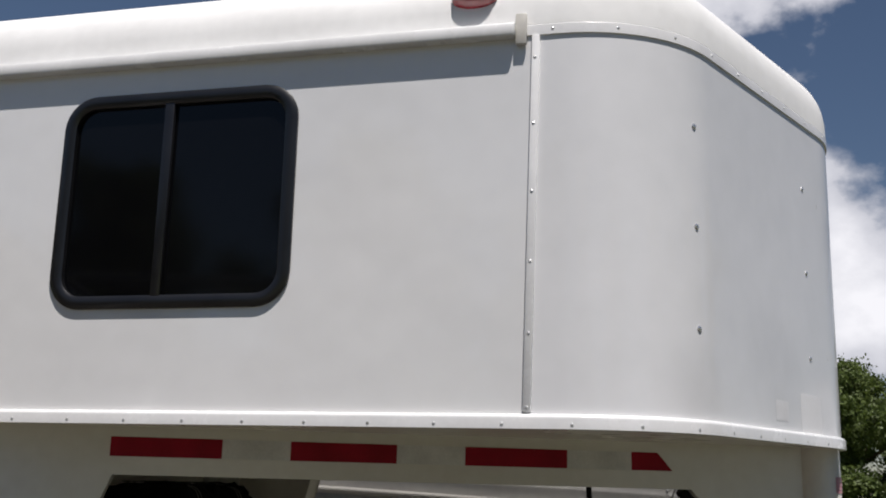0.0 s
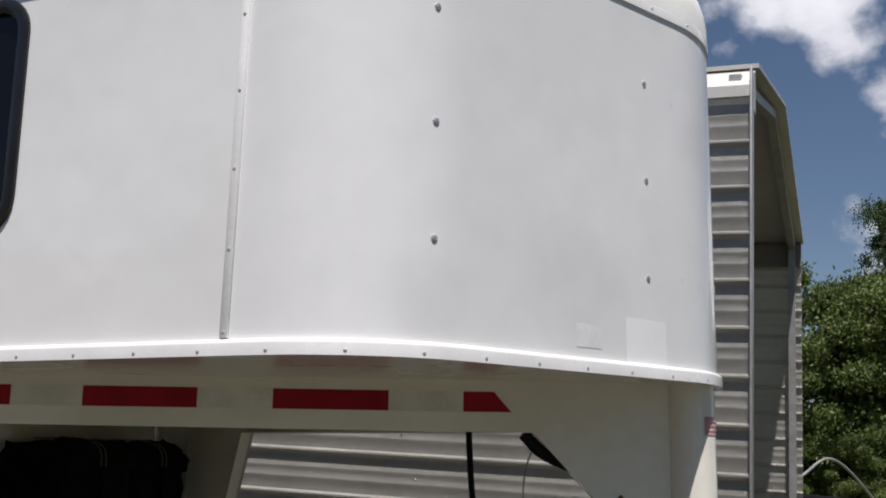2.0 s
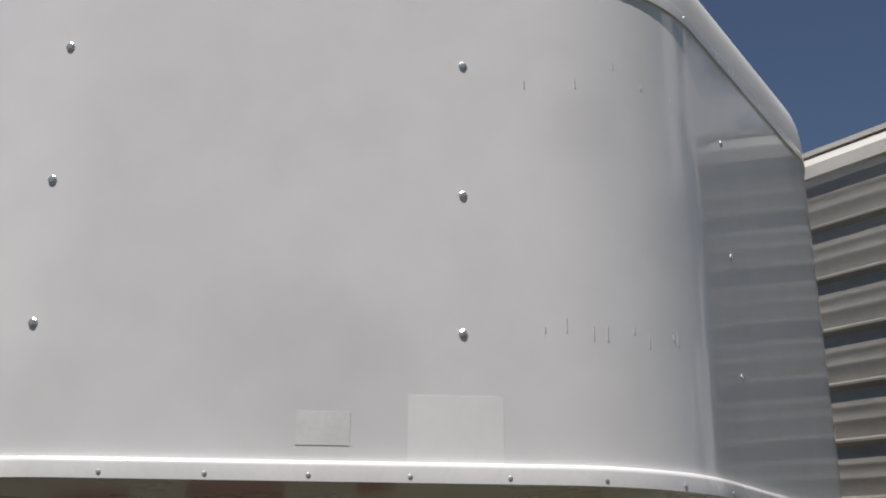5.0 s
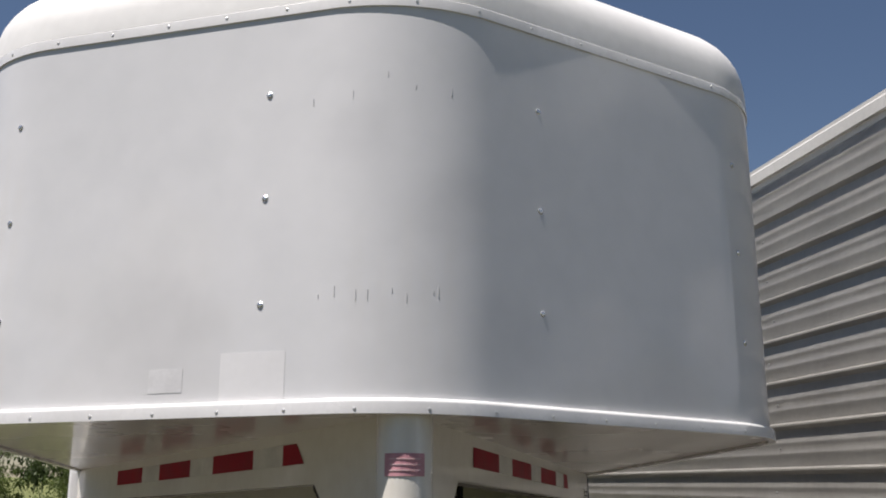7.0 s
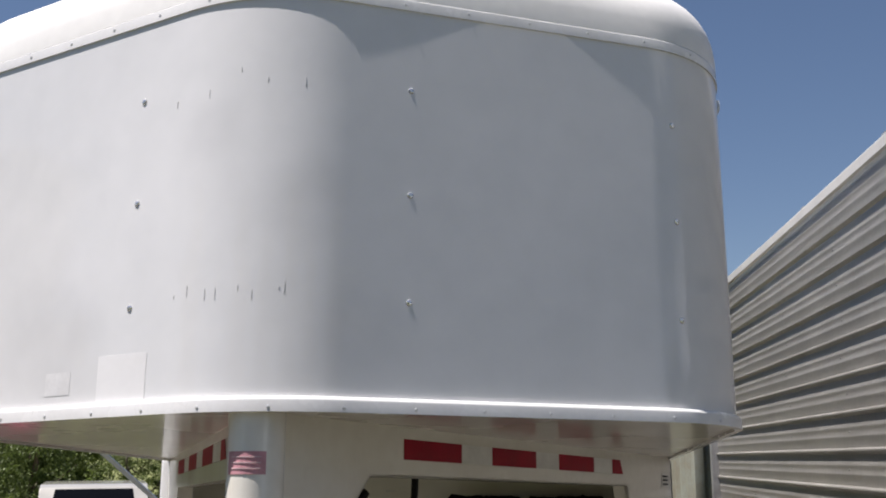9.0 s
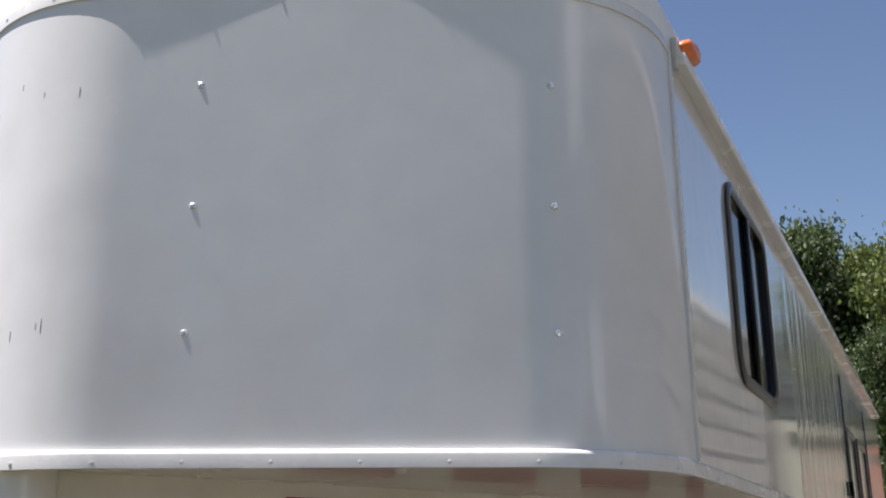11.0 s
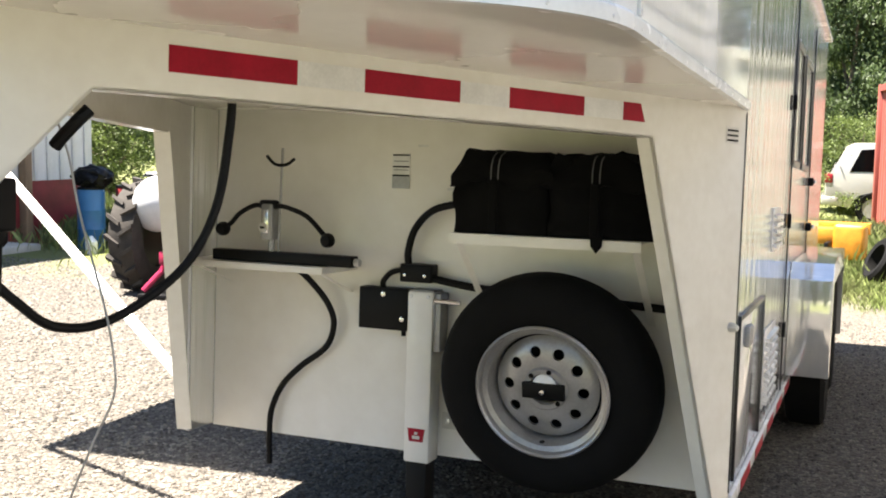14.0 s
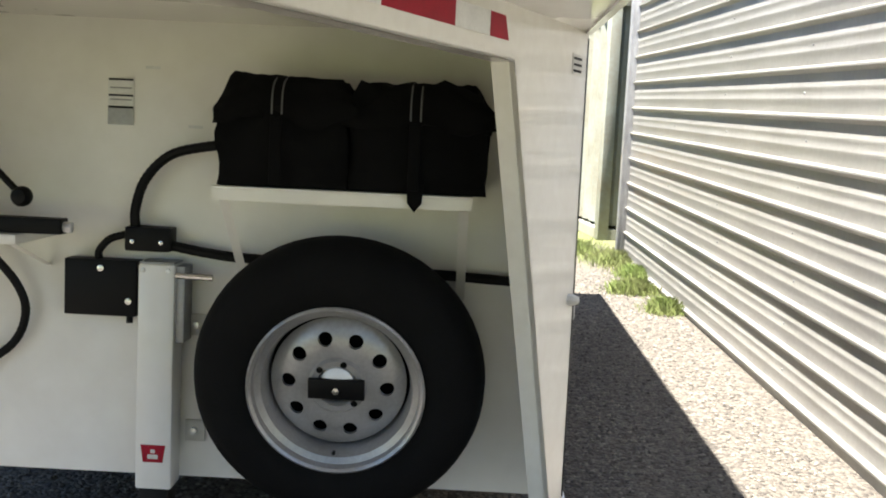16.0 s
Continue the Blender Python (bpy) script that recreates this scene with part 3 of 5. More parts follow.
part("sill_rail", box(HALF + 0.001, HALF + 0.016, 2.40, BACK, 0.362, 0.41, 0.004), RAIL, trailer)
for k in range(9):
    y = 2.62 + k * 0.46
    if not 4.6 < y < 6.6:
        part("reflective_tape", box(HALF + 0.016, HALF + 0.018, y, y + 0.2794, 0.364, 0.405), RED, trailer)

part("corner_post", box(-HALF - 0.043, -HALF + 0.018, 2.386, 2.46, 0.37, EAVE - 0.004, 0.014, 3), RAIL, trailer, "rounded white front corner post")

part("corner_seam", box(HALF - 0.004, HALF + 0.006, 2.380, 2.390, 0.42, 1.612, 0.002), GASKET, trailer, "black sealed corner joint")

# clearance lamps on the roof edge
for x, y, z, f, m_ in ((-HALF + 0.01, 0.915, EAVE + 0.105, (-1, 0, 0.45), REDLENS), (HALF + 0.0, 0.955, EAVE + 0.088, (1, 0, 0.3), AMBER)):
    bm = lathe([(0.055, 0), (0.055, 0.012), (0.048, 0.026), (0.025, 0.034), (0.0001, 0.036)], 20, "Z")
    for v in bm.verts:
        v.co.x *= 0.45
    lamp = part("clearance_lamp", bm, m_, trailer, "oval clearance lamp on the roof edge")
    lamp.matrix_basis = Matrix.Translation((x, y, z)) @ Vector(f).to_track_quat("Z", "X").to_matrix().to_4x4()


# ---- neck frame ----
def px(y):
    """Half width of the neck frame at y."""
    return 0.225 + 0.4535 * (y - 0.596)


LEG = {1: (2.302, 1.942), -1: (2.288, 1.888)}      # foot and head of the inner edge of each rear leg


def neck_panel(s):
    """Side gusset of the neck: apron, front web and rear leg in one plate."""
    low, top = LEG[s]
    yz = [(0.13, FLOOR + 0.003), (2.385, FLOOR + 0.003), (2.385, 0.405), (low, 0.405), (top, 1.511), (0.468, 1.508), (0.232, 1.236), (0.10, 1.06), (0.10, 1.40)]
    n = Vector((s, -0.4535, 0)).normalized()
    pts = [(s * px(y), y, z) for y, z in yz]
    return slab(pts, -n, 0.012)


def flange(s, a, b, w):
    """Folded return along an edge of the gusset, turned inward."""
    n = Vector((s, -0.4535, 0)).normalized()
    (y0, z0), (y1, z1) = a, b
    p, q = Vector((s * px(y0), y0, z0)), Vector((s * px(y1), y1, z1))
    side = (q - p).cross(n).normalized()
    pts = [p, q, q - n * w, p - n * w]
    return slab(pts, side, 0.006)


n_r = Vector((1, -0.4535, 0)).normalized()
for s in (-1, 1):
    nx = Vector((s, -0.4535, 0)).normalized()
    gus = part("neck_gusset", neck_panel(s), FRAME, trailer, "cream-white neck side plate with cut-out")
    part("edge_return", flange(s, (LEG[s][0], 0.405), (LEG[s][1], 1.511), 0.055), FRAME, gus)
    part("edge_return", flange(s, (LEG[s][1], 1.511), (0.468, 1.508), 0.05), FRAME, gus)
    part("edge_return", flange(s, (0.468, 1.508), (0.232, 1.236), 0.05), FRAME, gus)
    # conspicuity tape, red and white lengths
    unit = math.sqrt(1 + 0.4535 ** 2)
    start = {1: [(0.596, 0.852), (1.008, 1.262), (1.411, 1.666), (1.815, 1.905)], -1: [(0.540, 0.628), (0.796, 1.055), (1.224, 1.479), (1.639, 1.893)]}[s]
    for k, (y0, y1) in enumerate(start):
        out = nx * 0.0012
        pts = [Vector((s * px(y), y, z)) + out for y, z in ((y0, 1.600), (y1, 1.600), (y1, 1.551), (y0, 1.551))]
        if s < 0 and k == 0:
            pts = [Vector((s * px(y), y, z)) + out for y, z in ((0.559, 1.600), (0.628, 1.600), (0.628, 1.551), (0.520, 1.551))]
        if s > 0 and k == 3:
            pts = [Vector((s * px(y), y, z)) + out for y, z in ((1.815, 1.600), (1.885, 1.600), (1.905, 1.551), (1.815, 1.551))]
        part("red_tape", slab(pts, nx, 0.0008), RED, gus, "red reflective tape")
        if k < 3:
            y2, y3 = (y1, start[k + 1][0])
            pts = [Vector((s * px(y), y, z)) + out * 0.8 for y, z in ((y2, 1.600), (y3, 1.600), (y3, 1.551), (y2, 1.551))]
            part("white_tape", slab(pts, nx, 0.0006), TAPEW, gus, "white reflective tape")

# small stickers on the right rear leg
pts = [Vector((px(y), y, z)) + n_r * 0.001 for y, z in ((2.28, 1.565), (2.345, 1.565), (2.345, 1.515), (2.28, 1.515))]
st = part("sticker", slab(pts, n_r, 0.0008), PALE, trailer, "small pale sticker with dark print")
for k in range(3):
    z = 1.557 - k * 0.015
    pts = [Vector((px(y), y, zz)) + n_r * 0.002 for y, zz in ((2.285, z), (2.34, z), (2.34, z - 0.006), (2.285, z - 0.006))]
    part("print_bar", slab(pts, n_r, 0.0006), BLACK, st)
stud("rivet", stud_mesh("door_stop", 0.016, 0.03, PALE), Vector((px(2.35), 2.35, 0.95)), n_r, trailer)

# coupler tube, its latch housing and stickers
cpl = part("coupler_tube", lathe([(0.057, 0.72), (0.057, FLOOR)], 36, "Z", (0, 0.115, 0)), FRAME, trailer, "white round coupler tube")
part("tube_collar", lathe([(0.068, 1.16), (0.070, 1.17), (0.070, 1.27), (0.066, 1.28), (0.057, 1.282)], 36, "Z", (0, 0.115, 0)), FRAME, cpl)
bm = lathe([(0.045, 0.80), (0.046, 1.02), (0.042, 1.07), (0.030, 1.115), (0.014, 1.135), (0.0001, 1.14)], 28, "Z", (0, 0.0, 0))
for v in bm.verts:
    v.co.y = v.co.y * 1.2 + 0.01
part("latch_housing", bm, RAIL, cpl, "rounded white latch housing")


def tube_sticker(a0, a1, z0, z1, r, material, name, parent, label=""):
    rows = []
    for k in range(9):
        a = radians(a0 + (a1 - a0) * k / 8)
        x, y = math.sin(a), -math.cos(a)
        rows.append([(r * x, 0.115 + r * y, z0), (r * x, 0.115 + r * y, z1), ((r + 0.0006) * x, 0.115 + (r + 0.0006) * y, z1), ((r + 0.0006) * x, 0.115 + (r + 0.0006) * y, z0), (r * x, 0.115 + r * y, z0)])
    return part(name, strip(rows), material, parent, label)


stk = tube_sticker(-48, 36, 1.502, 1.546, 0.0578, PINK, "sticker", cpl, "faded red warning sticker")
for k in range(3):
    tube_sticker(-36, 26, 1.534 - k * 0.011, 1.5365 - k * 0.011, 0.0588, FADED, "print_bar", stk)
ysk = tube_sticker(62, 100, 1.345, 1.398, 0.0715, YELLOW, "sticker", cpl, "yellow warning sticker with dark print")
tube_sticker(62, 100, 1.386, 1.398, 0.0725, BLACK, "print_bar", ysk)

# faint repair patches and scuffs on the nose skin
for x, z, w_, h_, m_ in ((-0.31, 1.70, 0.145, 0.105, PATCHA), (-0.49, 1.70, 0.08, 0.05, PATCHB)):
    y = TIP + SLOPE * abs(x)
    dx = Vector((1, -SLOPE, 0)).normalized()
    c = Vector((x, y, z)) + Vector((-SLOPE, -1, 0)).normalized() * 0.0003
    pts = [c + dx * (a * w_ / 2) + Vector((0, 0, b * h_ / 2)) for a, b in ((-1, -1), (1, -1), (1, 1), (-1, 1))]
    part("patch", slab(pts, (-SLOPE, -1, 0), 0.0003), m_, trailer, "faint pale patch on the nose skin")
rng = random.Random(4)
for k in range(13):
    x = -0.20 + 0.024 * k + rng.uniform(-0.01, 0.01)
    z = rng.choice((1.86, 1.86, 1.87, 1.855)) if k % 3 else rng.uniform(2.28, 2.36)
    line = nose_line(0.0006)
    y = next((y0 + (y1 - y0) * (x - x0) / (x1 - x0) for (x0, y0), (x1, y1) in zip(line, line[1:]) if x0 <= x < x1), 0.1)
    h_ = rng.uniform(0.008, 0.026)
    part("scuff", box(x - 0.0008, x + 0.0008, y - 0.0002, y + 0.0006, z - h_ / 2, z + h_ / 2), SCUFFM, trailer, "grey scuff")

# ---- wheels and fender on both sides ----
for s in (-1, 1):
    a, b = sorted((s * (HALF + 0.002), s * 1.245))
    prof = [(4.62, 0.44), (4.62, 0.94), (4.70, 1.02), (6.50, 1.02), (6.58, 0.94), (6.58, 0.44), (6.50, 0.44), (6.44, 0.92), (4.76, 0.92), (4.70, 0.44)]
    fen = part("fender", slab([(a, y, z) for y, z in prof], (1, 0, 0), b - a, 0.006), SHINY, trailer, "bright aluminium wheel fender")
    for yc in (5.17, 6.02):
        wheel = part("wheel", lathe([(0.20, -0.09), (0.33, -0.10), (0.362, -0.08), (0.366, 0), (0.362, 0.08), (0.33, 0.10), (0.20, 0.09)], 40, "X", (s * 1.12, yc, GZ + 0.366 + math.tan(TILT) * yc), closed=True), RUBBER, trailer, "black road tyre")
        part("rim", lathe([(0.20, s * 0.085), (0.19, s * 0.05), (0.10, s * 0.02), (0.05, s * 0.05), (0.0001, s * 0.05)], 30, "X", (s * 1.12, yc, GZ + 0.366 + math.tan(TILT) * yc), cap=False), SILVER, wheel)

# ---- things on the lower front wall ----
WY = FRONT - 0.002


def wheel_spare():
    cx, cz, yb = 0.437, 0.697, WY - 0.03
    w = thing("spare_wheel", "spare wheel, black tyre on silver modular rim, on the front wall", "wheel", M @ Matrix.Translation((cx, WY - 0.205, cz)) @ Matrix.Rotation(radians(11), 4, "X") @ Matrix.Translation((-cx, -(WY - 0.205), -cz)))
    yf = yb - 0.225
    tyre = [(0.225, yf + 0.015), (0.250, yf + 0.004), (0.290, yf - 0.004), (0.330, yf + 0.004), (0.356, yf + 0.020), (0.372, yf + 0.042), (0.381, yf + 0.075), (0.383, yf + 0.11),
            (0.381, yf + 0.13), (0.372, yf + 0.155), (0.330, yf + 0.180), (0.27, yf + 0.188), (0.222, yf + 0.18), (0.215, yf + 0.11)]
    part("tyre", lathe(tyre, 56, "Y", (cx, 0, cz), closed=True), RUBBER, w, "black rubber tyre")
    # rim: flange, well and a disc with ten round holes
    rim = part("rim", lathe([(0.228, yf + 0.020), (0.230, yf + 0.004), (0.224, yf - 0.002), (0.217, yf + 0.004), (0.213, yf + 0.022), (0.197, yf + 0.030), (0.191, yf + 0.050), (0.187, yf + 0.075), (0.186, yf + 0.115)], 56, "Y", (cx, 0, cz), cap=False), SILVER, w, "silver painted steel rim")
    bm = bmesh.new()
    n, holes = 120, 10
    hr, hc = 0.0190, 0.128

    def disc_y(r):
        return yf + 0.050 + 0.034 * max(0.0, (r - 0.10) / 0.084) ** 2

    # the disc in sectors, each with its own hole
    for k in range(holes):
        a0 = 2 * math.pi * k / holes - 0.05
        half = math.pi / holes
        inner = []
        outer = []
        m_ = 24
        for j in range(m_):
            b = 2 * math.pi * j / m_
            inner.append((hc + hr * math.cos(b), hr * math.sin(b) / hc))
            c_, s_ = math.cos(b), math.sin(b)
            q = max(abs(c_), abs(s_))
            rr = hc + (0.050 if c_ > 0 else 0.052) * c_ / q
            outer.append((rr, half * s_ / q))
        rings = []
        for f in (0.0, 0.25, 0.6, 1.0):
            rings.append([bm.verts.new((cx + r * math.cos(a0 + a), disc_y(r), cz + r * math.sin(a0 + a))) for r, a in ((i[0] + (o[0] - i[0]) * f, i[1] + (o[1] - i[1]) * f) for i, o in zip(inner, outer))])
        back = [bm.verts.new(v.co + Vector((0, 0.012, 0))) for v in rings[0]]
        for a, b in zip([back] + rings, rings):
            for j in range(m_):
                bm.faces.new((a[j], a[(j + 1) % m_], b[(j + 1) % m_], b[j]))
    bmesh.ops.remove_doubles(bm, verts=bm.verts, dist=2e-4)
    part("disc", bm, SILVER, rim, "silver rim disc with ten round holes", 30)
    part("hub_face", lathe([(0.077, yf + 0.050), (0.070, yf + 0.040), (0.055, yf + 0.040), (0.050, yf + 0.055), (0.050, yf + 0.09)], 40, "Y", (cx, 0, cz), cap=False), SILVER, rim)
    # added black disc stands in for the shade behind the holes and rim gap
    part("dark_backing", lathe([(0.21, yf + 0.12), (0.0001, yf + 0.12)], 32, "Y", (cx, 0, cz)), BLACK, rim)
    for k in range(6):
        a = 2 * math.pi * (k + 0.25) / 6
        x, z = cx + 0.0635 * math.cos(a), cz + 0.0635 * math.sin(a)
        if k in (0, 1, 2, 5):
            part("lug_hole", lathe([(0.009, yf + 0.0385), (0.0001, yf + 0.0385)], 12, "Y", (x, 0, z)), BLACK, rim)
    part("mounting_plate", box(cx - 0.073, cx + 0.073, yf + 0.020, yf + 0.036, cz - 0.028, cz + 0.026, 0.003), BLACK, w, "black holding plate over the hub")
    part("bolt", lathe([(0.010, yf + 0.020), (0.010, yf + 0.008), (0.0001, yf + 0.006)], 6, "Y", (cx, 0, cz)), CHROME, w)
    part("mounting_post", box(cx - 0.03, cx + 0.03, yf + 0.036, WY - 0.03, cz - 0.03, cz + 0.03), STEEL, w)
    part("valve", tube([(cx - 0.005, yf + 0.03, cz - 0.182), (cx - 0.002, yf - 0.004, cz - 0.168)], 0.005), BLACK, w)
    part("hub_cap", lathe([(0.046, yf + 0.060), (0.044, yf + 0.040), (0.032, yf + 0.031), (0.0001, yf + 0.028)], 24, "Y", (cx, 0, cz + 0.008)), RAIL, rim, "white hub cap seen through the centre hole")


wheel_spare()

# generator shelf and the two black covered cases on it
SH0, SH1, SHY, SHZ = 0.128, 0.762, 2.215, 1.205
shelf = thing("wall_shelf", "white metal wall shelf on two thin struts", "shelf", M)
bm = box(SH0, SH1, SHY, WY, SHZ - 0.006, SHZ, 0.001)
box(SH0, SH1, SHY, SHY + 0.004, SHZ - 0.034, SHZ - 0.006, bm=bm)
part("shelf_plate", bm, WALLW, shelf)
for x in (SH0 + 0.025, SH1 - 0.02):
    part("strut", slab([(x - 0.012, SHY + 0.02, SHZ - 0.03), (x + 0.012, SHY + 0.02, SHZ - 0.03), (x + 0.012, WY, 0.905), (x - 0.012, WY, 0.905)], (0, -1, 0.6), 0.004), WALLW, shelf)


def soft_case(x0, x1, z1, seed):
    """A sagging fabric case with a rolled top, straps and a tongue."""
    rng = random.Random(seed)
    case = thing("fabric_case", "black fabric equipment case with straps, sitting on the wall shelf", "bag", M, "cases on the shelf")
    bm = bmesh.new()
    r = bmesh.ops.create_cube(bm, size=1.0)
    bmesh.ops.subdivide_edges(bm, edges=bm.edges[:], cuts=9, use_grid_fill=True)
    y0, y1 = 2.225, WY - 0.02
    for v in bm.verts:
        u, w_, h = v.co.x + 0.5, v.co.y + 0.5, v.co.z + 0.5
        k = 1.0 - 0.10 * max(0, h - 0.72) / 0.28
        p = Vector((x0 + (x1 - x0) * (0.5 + (u - 0.5) * k), y0 + (y1 - y0) * (0.5 + (w_ - 0.5) * (k if h > 0.7 else 1)), SHZ + 0.002 + (z1 - SHZ) * h))
        bulge = math.sin(math.pi * u) * math.sin(math.pi * min(h * 1.2, 1))
        p.y -= 0.028 * bulge if w_ < 0.5 else 0
        if h > 0.6:
            p.z += 0.016 * math.sin(u * 9 + seed) * (h - 0.6) / 0.4
        q = noise.noise_vector(p * 9 + Vector((seed, 0, 0))) + noise.noise_vector(p * 23 + Vector((0, seed, 0))) * 0.5
        if h > 0.02:
            p += Vector((q.x * 0.016, q.y * 0.028, q.z * 0.014))
        v.co = p
    part("cover", bm, FABRIC, case, "wrinkled black fabric cover", 80)
    x = x0 + (x1 - x0) * 0.47
    for d in (-0.012, 0.012):
        part("strap", tube(smooth_line([(x + d, 2.50, z1 + 0.020), (x + d, 2.33, z1 + 0.022), (x + d, 2.225, z1 + 0.006), (x + d, 2.192, z1 - 0.03), (x + d, 2.188, z1 - 0.075)], 4), 0.0022, 6), STRAPM, case, "thin grey strap edge")
    part("strap", box(x - 0.014, x + 0.014, 2.178, 2.19, SHZ + 0.01, z1 - 0.08, 0.004), FABRIC, case)
    # loose lid of the cover, drooping over the edges
    bm = bmesh.new()
    bmesh.ops.create_cube(bm, size=1.0)
    bmesh.ops.subdivide_edges(bm, edges=bm.edges[:], cuts=9, use_grid_fill=True)
    for v in bm.verts:
        u, w_, h = v.co.x + 0.5, v.co.y + 0.5, v.co.z + 0.5
        k = 1.0 - 0.26 * max(0, h - 0.35) / 0.65
        p = Vector(((x0 + x1) / 2 + (u - 0.5) * (x1 - x0 + 0.024) * k, (y0 + y1) / 2 - 0.012 + (w_ - 0.5) * (y1 - y0 + 0.016) * k, z1 - 0.092 + 0.104 * h))
        q = noise.noise_vector(p * 12 + Vector((seed * 2, 1, 0))) + noise.noise_vector(p * 30) * 0.4
        p += Vector((q.x * 0.018, q.y * 0.026, q.z * 0.026))
        v.co = p
    part("lid", bm, FABRIC, case, "drooping fabric lid", 80)
    return case


soft_case(0.138, 0.455, 1.458, 3)
soft_case(0.462, 0.795, 1.455, 8)
tongue = thing("hanging_strap", "black strap end hanging over the shelf edge", "strap", M)
part("strap_end", slab([(0.600, 2.208, 1.245), (0.645, 2.208, 1.245), (0.640, 2.208, 1.185), (0.6225, 2.208, 1.163), (0.605, 2.208, 1.185)], (0, -1, 0), 0.006), FABRIC, tongue)

# jack
jack = thing("landing_jack", "white square landing jack with extended dark leg and foot", "jack", M)
part("housing", box(-0.124, -0.024, 2.455, WY, 0.352, 0.975, 0.008), WALLW, jack, "white painted jack housing")
part("cap", box(-0.121, -0.027, 2.460, WY, 0.975, 0.979), STEEL, jack)
for x in (-0.110, -0.042):
    part("bolt", lathe([(0.007, 2.455), (0.007, 2.449), (0.0001, 2.448)], 6, "Y", (x, 0, 0.958)), ZINC, jack)
part("leg", box(-0.114, -0.034, 2.462, WY - 0.004, -0.01, 0.352, 0.004), BLACK, jack, "dark inner leg")
part("foot", box(-0.175, 0.005, 2.40, 2.60, -0.034, -0.010, 0.004), STEEL, jack)
part("crank_pin", tube([(-0.026, 2.47, 0.945), (0.075, 2.47, 0.942)], 0.009), CHROME, jack, "bright crank pin")
part("side_bracket", box(-0.026, 0.0, 2.47, WY, 0.76, 0.97, 0.003), STEEL, jack)
lbl = part("label", slab([(-0.108, 2.454, 0.478), (-0.040, 2.454, 0.478), (-0.047, 2.454, 0.430), (-0.101, 2.454, 0.430)], (0, -1, 0), 0.001), RED, jack, "red safety label")
part("print_bar", box(-0.088, -0.060, 2.4515, 2.4528, 0.440, 0.452), PALE, lbl)
part("print_bar", box(-0.080, -0.068, 2.4515, 2.4528, 0.456, 0.466), PALE, lbl)
for z in (0.80, 0.50):
    br = part("wall_plate", box(-0.010, 0.045, WY - 0.008, WY, z - 0.03, z + 0.03, 0.002), PALE, jack)
    part("bolt", lathe([(0.011, WY - 0.008), (0.011, WY - 0.02), (0.0001, WY - 0.021)], 6, "Y", (0.016, 0, z)), ZINC, br)

# junction box, breaker box, label plates
jb = thing("control_box", "flat black control box screwed to the wall", "box", M)
part("case", box(-0.336, -0.138, 2.488, WY, 0.822, 0.976, 0.004), BLACK, jb)
for x, z in ((-0.235, 0.953), (-0.158, 0.865)):
    part("screw", lathe([(0.009, 2.488), (0.009, 2.482), (0.0001, 2.481)], 12, "Y", (x, 0, z)), CHROME, jb)
part("cable_gland", tube([(-0.165, 2.52, 0.822), (-0.165, 2.52, 0.800)], 0.009), BLACK, jb)
sw = thing("junction_box", "small black cable junction box on the wall", "box", M)
part("case", box(-0.170, -0.046, 2.480, WY, 1.004, 1.070, 0.005), BLACK, sw)
for x in (-0.148, -0.070):
    part("screw", lathe([(0.006, 2.48), (0.006, 2.476), (0.0001, 2.475)], 10, "Y", (x, 0, 1.030)), CHROME, sw)
lab = thing("instruction_labels", "three grey instruction plates with dark headings", "label", M)
for k, (z0, z1) in enumerate(((1.428, 1.468), (1.396, 1.425), (1.342, 1.393))):
    pl = part("plate", box(-0.242, -0.171, WY - 0.002, WY, z0, z1), TAPEW if k < 2 else STEEL, lab)
    part("print_bar", box(-0.240, -0.173, WY - 0.0032, WY - 0.002, z1 - 0.006, z1 - 0.001), BLACK, pl)
    part("print_bar", box(-0.236, -0.177, WY - 0.0032, WY - 0.002, z0 + 0.012, z0 + 0.016), STEEL, pl)
for x, z in ((0.0, 1.345), (-0.12, 1.50)):
    part("scuff", box(x - 0.02, x + 0.02, WY - 0.001, WY, z - 0.004, z + 0.004), TAPEW, trailer, "grey rub mark")


def cable(name, pts, r, label, ridges=0.0, material=BLACK, at=M, steps=8):
    c = thing(name, label, "cable", at)
    part("jacket", tube(smooth_line(pts, steps), r, 10, ridges=ridges), material, c)
    return c


cable("conduit", [(-0.150, 2.51, 1.068), (-0.148, 2.505, 1.12), (-0.12, 2.50, 1.20), (-0.05, 2.495, 1.268), (0.06, 2.49, 1.296), (0.13, 2.48, 1.30)], 0.0128, "thick black conduit arching to the cases", 0.10, steps=12)
cable("conduit", [(-0.178, 2.515, 1.045), (-0.22, 2.51, 1.030), (-0.248, 2.51, 0.998), (-0.250, 2.515, 0.974)], 0.010, "short black conduit between the boxes", 0.1)
cable("conduit", [(-0.060, 2.51, 1.022), (0.05, 2.51, 1.005), (0.153, 2.515, 0.995), (0.45, 2.52, 0.985), (0.857, 2.525, 0.967), (0.99, 2.53, 0.962)], 0.014, "black conduit running behind the spare wheel", 0.06)
cable("drain_hose", [(-0.588, 2.45, 1.035), (-0.536, 2.48, 0.98), (-0.473, 2.50, 0.90), (-0.450, 2.51, 0.82), (-0.485, 2.515, 0.73), (-0.588, 2.515, 0.65), (-0.668, 2.515, 0.57), (-0.716, 2.515, 0.47), (-0.725, 2.515, 0.37), (-0.725, 2.52, 0.25)], 0.0115, "corrugated black hose hanging down the front wall", 0.08, steps=12)

